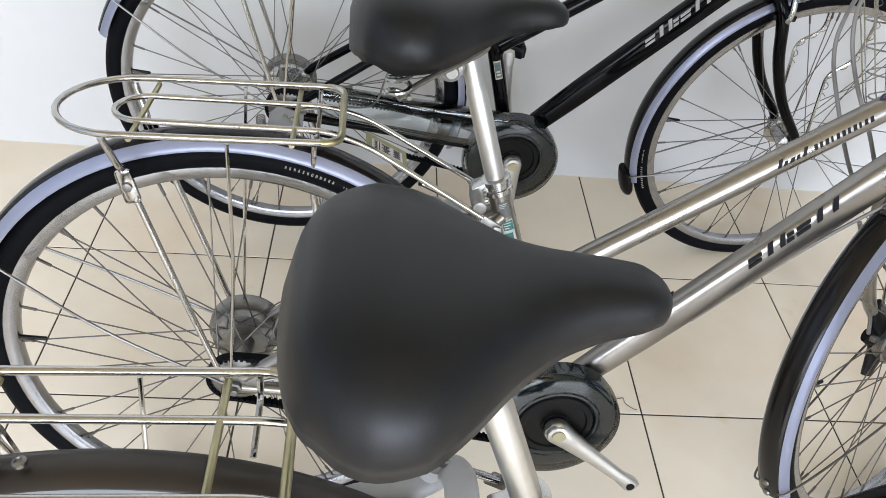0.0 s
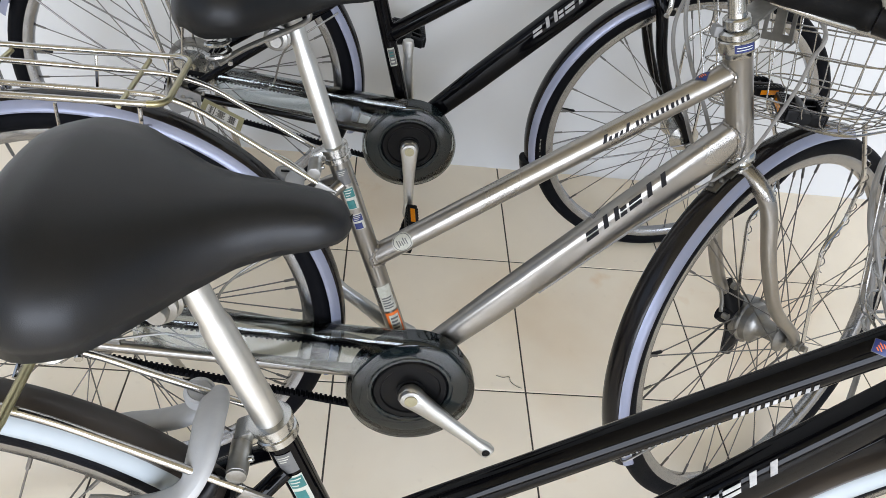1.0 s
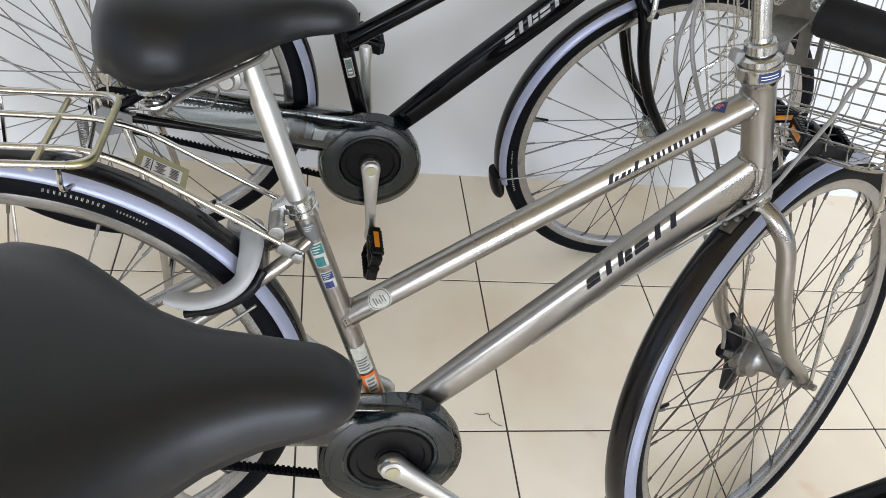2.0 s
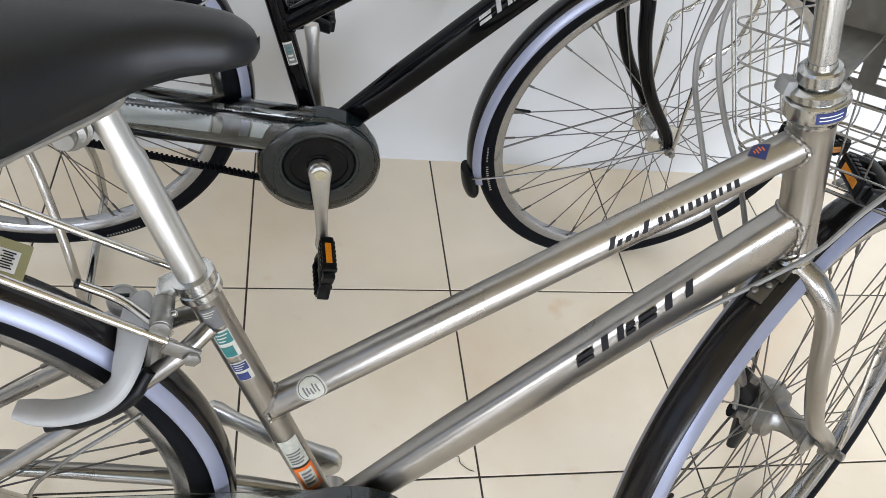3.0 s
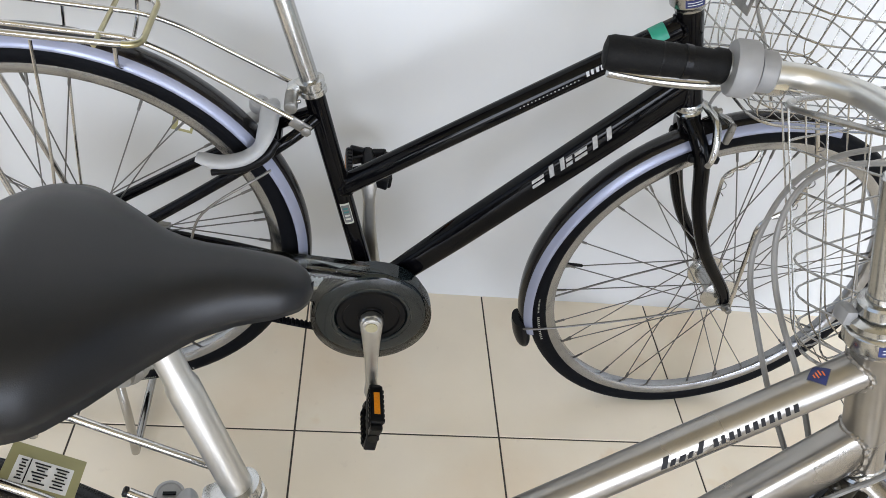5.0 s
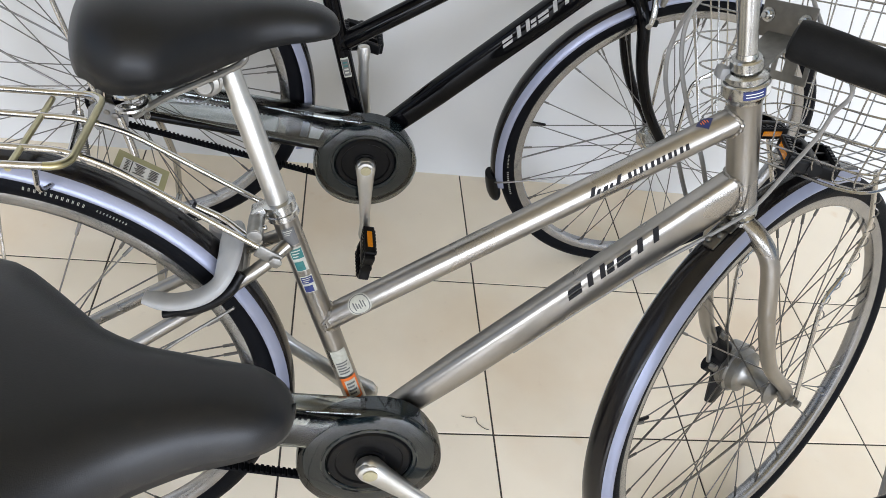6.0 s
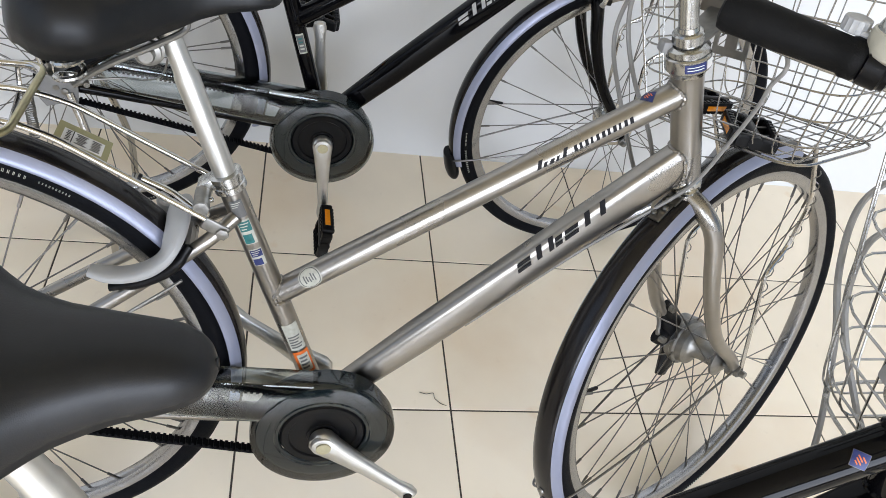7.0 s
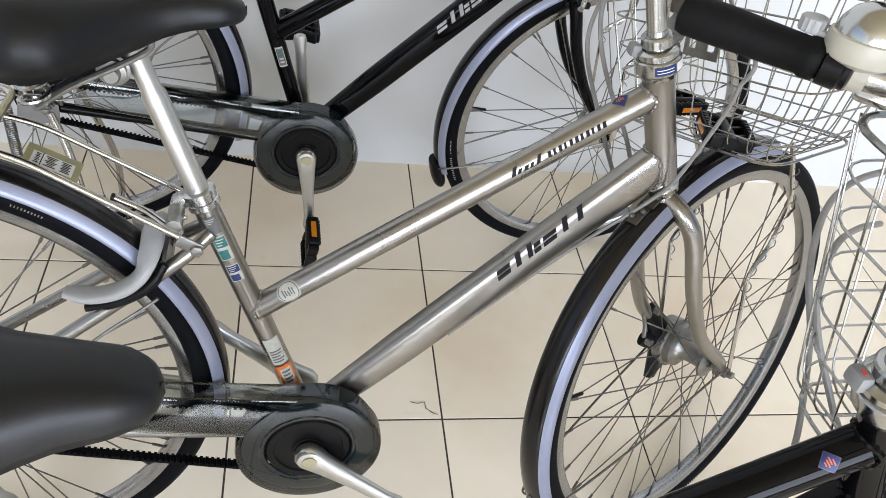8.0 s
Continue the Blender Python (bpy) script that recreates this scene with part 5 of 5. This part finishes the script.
    tm0 = ttst + tdir * ((bri - ttst).dot(tdir) - 0.004)
    letter_bars(bike, "maker_mark", (tm0.x, tm0.z), (tm0.x + tdir.x * 0.080, tm0.z + tdir.z * 0.080), 0.0066, ink, 0, 0.25, 11, 0.40, "plain bars in place of a maker's mark", None, 0.0165, P["mark"])
    if frame_mat is SILVER:
        sp = tm0 - tdir * 0.050
        letter_bars(bike, "script_mark", (sp.x, sp.z), (sp.x + tdir.x * 0.042, sp.z + tdir.z * 0.042), 0.0070, DARKINK, 0, 0.7, 5, 0.34, "thin slanted strokes in place of script", [1.3, 0.7, 0.7, 0.7, 1.3], 0.0165, P["mark"] - 0.0005)
    else:
        for k in range(16):
            c = tm0 - tdir * (0.012 + 0.006 * k) + Vector((0, -0.0164, 0)) + tn * P["mark"]
            part("frame_dot", box(bmesh.new(), (0.0018, 0.0006, 0.0018), Matrix.Translation(c)), SILVERINK, bike, smooth=False)
    if flap:
        wrap_patch(bike, "green_tape", tth - tdir * 0.040, tth - tdir * 0.018, 0.0165, 5, 115, GREENTAPE, "strip of bright green tape")
    else:
        dc = tth - tdir * P.get("dia", 0.034)
        at_deg = P.get("dia_at", 84)
        dk = 0.80 if bell else 1.0
        diamond_patch(bike, dc, tdir, 0.0165, at_deg, 0.0112 * dk, GREYINK, "small blue diamond sticker with a pale border")
        diamond_patch(bike, dc, tdir, 0.0165, at_deg, 0.0104 * dk, BLUEINK, lift=0.0009)
        for k in range(4):
            wrap_patch(bike, "sticker_patch", dc + tdir * (-0.0048 + 0.0026 * k) * dk, dc + tdir * (-0.0036 + 0.0026 * k) * dk, 0.0165, at_deg - 6 - 5 * (k % 2), at_deg + 5 + 4 * (k % 3), ORANGEINK, lift=0.0012)
    if label_right:
        for t0, t1, mt, nm in ((0.945, 0.885, GREYINK, "grey sticker"), (0.875, 0.785, TEALINK, "teal sticker"), (0.765, 0.700, REDINK if bell else BLUEINK, "red sticker" if bell else "blue and pale sticker")):
            a, b = lerp(bb, clamp, t0), lerp(bb, clamp, t1)
            wrap_patch(bike, "seat_tube_sticker", a, b, 0.0150, -24, 34, mt if mt in (GREYINK, REDINK) else PAPER, "printed " + nm)
            wrap_patch(bike, "sticker_patch", lerp(a, b, 0.06), lerp(a, b, 0.46), 0.0153, -21, 31, mt)
            wrap_patch(bike, "sticker_patch", lerp(a, b, 0.58), lerp(a, b, 0.96), 0.0153, -21, 20, mt)
            for k in range(3):
                wrap_patch(bike, "print_bar", lerp(a, b, 0.12 + 0.11 * k), lerp(a, b, 0.16 + 0.11 * k), 0.0156, -15, 24 - 8 * k, PAPER)
        a, b = lerp(bb, clamp, 0.435), lerp(bb, clamp, 0.315)
        wrap_patch(bike, "seat_tube_sticker", a, b, 0.0150, -26, 56, PAPER, "pale sticker with a red mark")
        diamond_patch(bike, lerp(a, b, 0.24), -st_dir, 0.0150, 165, 0.0060, REDINK, lift=0.0010, disc=True)
        for k in range(5):
            wrap_patch(bike, "print_bar", lerp(a, b, 0.45 + 0.1 * k), lerp(a, b, 0.50 + 0.1 * k), 0.0153, -16, 44 - 8 * (k % 3), GREYINK)
        a, b = lerp(bb, clamp, 0.305), lerp(bb, clamp, 0.195)
        wrap_patch(bike, "seat_tube_sticker", a, b, 0.0150, -26, 60, ORANGEINK, "orange bordered sticker")
        wrap_patch(bike, "sticker_patch", lerp(a, b, 0.12), lerp(a, b, 0.88), 0.0153, -10, 48, PAPER)
        for k in range(4):
            wrap_patch(bike, "print_bar", lerp(a, b, 0.22 + 0.15 * k), lerp(a, b, 0.30 + 0.15 * k), 0.0156, -2, 40 - 7 * (k % 2), GREYINK)
        rc0 = ttst + tdir * 0.048
        diamond_patch(bike, rc0, tdir, 0.0165, 28, 0.0155, PAPER, "round pale sticker with a dark emblem", disc=True)
        diamond_patch(bike, rc0, tdir, 0.0165, 28, 0.0138, GREYINK, lift=0.0009, disc=True)
        diamond_patch(bike, rc0, tdir, 0.0165, 28, 0.0126, PAPER, lift=0.0012, disc=True)
        for k in range(5):
            wrap_patch(bike, "print_bar", rc0 + tdir * (-0.008 + 0.0034 * k), rc0 + tdir * (-0.0062 + 0.0034 * k), 0.0165, 10 + 5 * (k % 2), 46 - 6 * (k % 3), GREYINK, lift=0.0015)
    else:
        a, b = lerp(bb, clamp, 0.51), lerp(bb, clamp, 0.41)
        wrap_patch(bike, "seat_tube_sticker", a, b, 0.0150, -25, 30, PAPER, "small pale sticker")
        wrap_patch(bike, "sticker_patch", lerp(a, b, 0.08), lerp(a, b, 0.92), 0.0153, -21, 26, GREYINK)
        for k in range(4):
            wrap_patch(bike, "print_bar", lerp(a, b, 0.2 + 0.17 * k), lerp(a, b, 0.28 + 0.17 * k), 0.0156, -12, 16, TEALINK if k < 2 else PAPER)
    return bike


def bike_pose(x, y, yaw, lean, pitch):
    """Where a bicycle stands: heading, lean to its left and dip of its nose in radians; the nose dips about the front wheel's contact."""
    return Matrix.Translation((x, y, 0)) @ Matrix.Rotation(yaw, 4, "Z") @ Matrix.Rotation(-lean, 4, "X") @ Matrix.Translation((0.63, 0, 0)) @ Matrix.Rotation(pitch, 4, "Y") @ Matrix.Translation((-0.63, 0, 0))


# ---- room ----
WALL_Y = 0.392


def slab(name, lo, hi, mat, label="", kind="structure"):
    bm = bmesh.new()
    box(bm, [b - a for a, b in zip(lo, hi)], Matrix.Translation([(a + b) / 2 for a, b in zip(lo, hi)]))
    ob = part(name, bm, mat, None, label, smooth=False)
    tagged(ob, label, "", "", kind)
    return ob


WALLPAINT = material("white_wall_panel", (0.635, 0.645, 0.65), 0.42, 0.0, 0.03, 3.0, 0.5, 7, spec=0.12)
CEILPAINT = material("ceiling_boards", (0.50, 0.43, 0.29), 0.8, 0.0, 0.08, 6)
SIDEPAINT = material("side_wall_paint", (0.52, 0.505, 0.48), 0.7, 0.0, 0.05, 5)
GROUT = material("tile_grout", (0.05, 0.042, 0.034), 0.9, 0.0, 0.2, 30)


def tile_glaze(name):
    """Polished cream tile: soft clouds, faint rusty stains, fine specks, each tile a little different."""
    m = material(name, (0.86, 0.775, 0.635), 0.16, 0.0, 0.03, 9, 0.015, 25)
    nt = m.node_tree
    b = nt.nodes["Principled BSDF"]
    old = b.inputs["Base Color"].links[0].from_socket
    geo = nt.nodes.new("ShaderNodeNewGeometry")
    info = nt.nodes.new("ShaderNodeObjectInfo")
    tone = nt.nodes.new("ShaderNodeMapRange")
    tone.inputs[3].default_value, tone.inputs[4].default_value = 0.95, 1.03
    nt.links.new(info.outputs["Random"], tone.inputs[0])
    sc = nt.nodes.new("ShaderNodeVectorMath")
    sc.operation = "SCALE"
    nt.links.new(old, sc.inputs[0])
    nt.links.new(tone.outputs[0], sc.inputs["Scale"])
    out = sc.outputs[0]
    for scale, lo, hi, amount, tint in ((6.5, 0.66, 0.74, 0.45, (0.72, 0.50, 0.28, 1)), (2.3, 0.50, 0.72, 0.40, (0.70, 0.50, 0.30, 1)), (38, 0.66, 0.74, 0.10, (0.45, 0.38, 0.30, 1)), (240, 0.74, 0.78, 0.35, (0.20, 0.16, 0.12, 1))):
        n = nt.nodes.new("ShaderNodeTexNoise")
        n.inputs["Scale"].default_value, n.inputs["Detail"].default_value = scale, 5
        nt.links.new(geo.outputs["Position"], n.inputs["Vector"])
        r = nt.nodes.new("ShaderNodeMapRange")
        r.inputs[1].default_value, r.inputs[2].default_value, r.inputs[3].default_value, r.inputs[4].default_value = lo, hi, 0.0, amount
        nt.links.new(n.outputs[0], r.inputs[0])
        mx = nt.nodes.new("ShaderNodeMix")
        mx.data_type = "RGBA"
        nt.links.new(r.outputs[0], mx.inputs["Factor"])
        nt.links.new(out, mx.inputs["A"])
        mx.inputs["B"].default_value = tint
        out = mx.outputs["Result"]
    nt.links.new(out, b.inputs["Base Color"])
    return m


TILE = tile_glaze("cream_tile")
X0, X1, Y0, ZC = -2.8, 2.8, -5.2, 3.0
slab("wall_north", (X0, WALL_Y, -0.1), (X1, WALL_Y + 0.1, ZC), WALLPAINT, "smooth white wall panel")
# Unseen side walls, added with openings for the two fill lamps.
for nm, xa, xb in (("unseen_wall_west", X0 - 0.1, X0), ("unseen_wall_east", X1, X1 + 0.1)):
    slab(nm + "_sill", (xa, Y0, -0.1), (xb, WALL_Y + 0.1, 0.88), SIDEPAINT)
    slab(nm + "_head", (xa, Y0, 2.72), (xb, WALL_Y + 0.1, ZC), SIDEPAINT)
    slab(nm + "_north", (xa, -0.18, 0.88), (xb, WALL_Y + 0.1, 2.72), SIDEPAINT)
    slab(nm + "_south", (xa, Y0, 0.88), (xb, -2.82, 2.72), SIDEPAINT)
slab("ceiling", (X0 - 0.1, Y0 - 0.1, ZC), (X1 + 0.1, WALL_Y + 0.1, ZC + 0.1), CEILPAINT)
# south wall round a wide window
slab("wall_south_sill", (X0, Y0 - 0.1, -0.1), (X1, Y0, 0.42), SIDEPAINT)
slab("wall_south_head", (X0, Y0 - 0.1, 2.80), (X1, Y0, ZC), SIDEPAINT)
slab("wall_south_west", (X0, Y0 - 0.1, 0.42), (-2.30, Y0, 2.80), SIDEPAINT)
slab("wall_south_east", (2.30, Y0 - 0.1, 0.42), (X1, Y0, 2.80), SIDEPAINT)
floor = slab("floor", (X0, Y0, -0.1), (X1, WALL_Y, -0.0012), GROUT, "cream floor tiles with dark narrow joints")

# ---- bicycles ----
S_POINTS = dict(bb=(-0.002, 0.266), clamp=(-0.134, 0.650), post=(-0.185, 0.808), ttst=(-0.0674, 0.482), tth=(0.3858, 0.801), ht=(0.3881, 0.828), hb=(0.4411, 0.682), rh=(-0.4755, 0.346), fh=(0.623, 0.347),
                tip=(-0.078, 0.895), tail=(-0.326, 0), rack=(-0.657, 0.736), alba=(0.2423, 0.539), albt=(0.3416, 0.650), bri=(0.2682, 0.733), mark=0.0024, barx=0.006, bask=(0.736, 0.985), bar=1.002)
B_POINTS = dict(bb=(0, 0.278), clamp=(-0.1236, 0.677), post=(-0.186, 0.852), ttst=(-0.0608, 0.509), tth=(0.3690, 0.824), ht=(0.3725, 0.854), hb=(0.4325, 0.707), rh=(-0.472, 0.357), fh=(0.630, 0.345),
                tip=(-0.080, 0.942), tail=(-0.320, 0), rack=(-0.655, 0.745), alba=(0.2281, 0.546), albt=(0.3296, 0.660), bri=(0.262, 0.7405), mark=0.0015, rw=0.067, bask=(0.752, 1.005), bar=1.060)
N_POINTS = dict(bb=(0, 0.272), clamp=(-0.136, 0.679), post=(-0.190, 0.826), ttst=(-0.066, 0.515), tth=(0.409, 0.807), ht=(0.411, 0.846), hb=(0.462, 0.700), rh=(-0.464, 0.366), fh=(0.645, 0.347),
                tip=(-0.076, 0.922), tail=(-0.326, 0), rack=(-0.650, 0.744), alba=(0.252, 0.550), albt=(0.345, 0.655), bri=(0.2690, 0.7256), mark=-0.0055, bx=0.091, dia=0.030, dia_at=50, lift=0.055, barx=-0.024, bask=(0.736, 0.985), bar=1.000)

silver_bike = bicycle("silver lacquered city bicycle with a wire basket, pedals taken off", bike_pose(-0.263, -0.595, 0.041, 0.1456, 0.0), S_POINTS, SILVER, 28, 28, -38, False, False, "side", False, False, True, True)
black_bike = bicycle("glossy black city bicycle on a centre stand against the wall", bike_pose(-0.2887, 0.0918, 0.047, -0.0074, 0.0356), B_POINTS, BLACK, 2, 22, -84, True, True, "centre", False, True, False, False)
near_bike = bicycle("black city bicycle with a chromed bell beside the silver one", bike_pose(-0.278, -1.0423, 0.0392, 0.1113, 0.0), N_POINTS, BLACK, 0, 0, -60, False, True, "side", True, False, True, False)

# ---- loose pedals in the silver bicycle's basket ----
def loose_pedal(m):
    ob = new("loose_pedal")
    tagged(ob, "black resin pedal with orange reflectors lying in a wire basket", "pedal", "pedals in the basket")
    ob.matrix_world = m
    bm = pedal_mesh(Matrix.Identity(4))
    bmesh.ops.recalc_face_normals(bm, faces=bm.faces)
    body = part("pedal_body", bm, BLACKPL, ob, smooth=False)
    pedal_parts(body, Matrix.Identity(4))
    return ob


S_AT = bike_pose(-0.263, -0.595, 0.041, 0.1456, 0.0)
SMALL = Matrix.Scale(0.80, 4)
first = loose_pedal(S_AT @ pose(0.512, 0.012, 0.752, 0, 3, -17) @ SMALL)
copy_thing(first, S_AT @ pose(0.488, 0.095, 0.752, 0, -2, -82) @ SMALL)

# ---- printed border along the wall ----
BORDER = material("border_paper", (0.72, 0.71, 0.67), 0.5, 0.0, 0.08, 30)
BORDERLINE = material("border_grey_line", (0.36, 0.37, 0.37), 0.5)
BORDERBROWN = material("border_brown_print", (0.30, 0.20, 0.11), 0.5, 0.0, 0.5, 60)
border = slab("wall_border", (X0, WALL_Y - 0.0012, 0.800), (X1, WALL_Y, 0.955), BORDER, "printed wall border with lines and brown discs")
for z, h in ((0.803, 0.004), (0.813, 0.006), (0.826, 0.003), (0.945, 0.005)):
    bm = box(bmesh.new(), (X1 - X0, 0.0008, h), Matrix.Translation(((X0 + X1) / 2, WALL_Y - 0.0016, z + h / 2)))
    part("border_line", bm, BORDERLINE, border, smooth=False)
for k in range(-8, 9):
    x = 0.105 + k * 0.30
    part("border_disc", turned([(0.040, 0.0), (0.040, 0.0008)], (x, WALL_Y - 0.0014, 0.868), (0, -1, 0), 28), BORDERBROWN, border, smooth=False)
    part("border_disc", turned([(0.013, 0.0), (0.013, 0.0008)], (x - 0.088, WALL_Y - 0.0022, 0.826), (0, -1, 0), 20), BORDERBROWN, border, smooth=False)
    part("border_disc", turned([(0.018, 0.0), (0.018, 0.0008)], (x - 0.175, WALL_Y - 0.0022, 0.824), (0, -1, 0), 20), BORDERLINE, border, smooth=False)

# ---- a curled thread on the tiles ----
thread = part("thread", tube(spline([(-0.060, -0.360, 0.0008), (-0.046, -0.364, 0.0008), (-0.032, -0.362, 0.0012), (-0.030, -0.374, 0.0008), (-0.018, -0.386, 0.0008), (-0.008, -0.390, 0.0008)], 5), 0.0006, 5), DARKINK, None)
tagged(thread, "thin dark curled thread lying on a cream tile", "thread")

# ---- floor tiles, last ----
SIDE, JOINT = 0.400, 0.0035
tile_mesh = None
for i in range(-7, 7):
    for j in range(-13, 1):
        x, y = i * SIDE, j * SIDE
        if x < X0 - 0.01 or x + SIDE > X1 + 0.01 or y < Y0 - 0.01 or y + SIDE > WALL_Y + 0.02:
            continue
        if tile_mesh is None:
            bm = box(bmesh.new(), (SIDE - JOINT, SIDE - JOINT, 0.008), None, 0.0012)
            ob = part("floor_tile", bm, TILE, floor, smooth=False)
            tile_mesh = ob.data
        else:
            ob = new("floor_tile", tile_mesh)
            ob.parent = floor
        ob.matrix_basis = Matrix.Translation((x + SIDE / 2, y + SIDE / 2, -0.004))
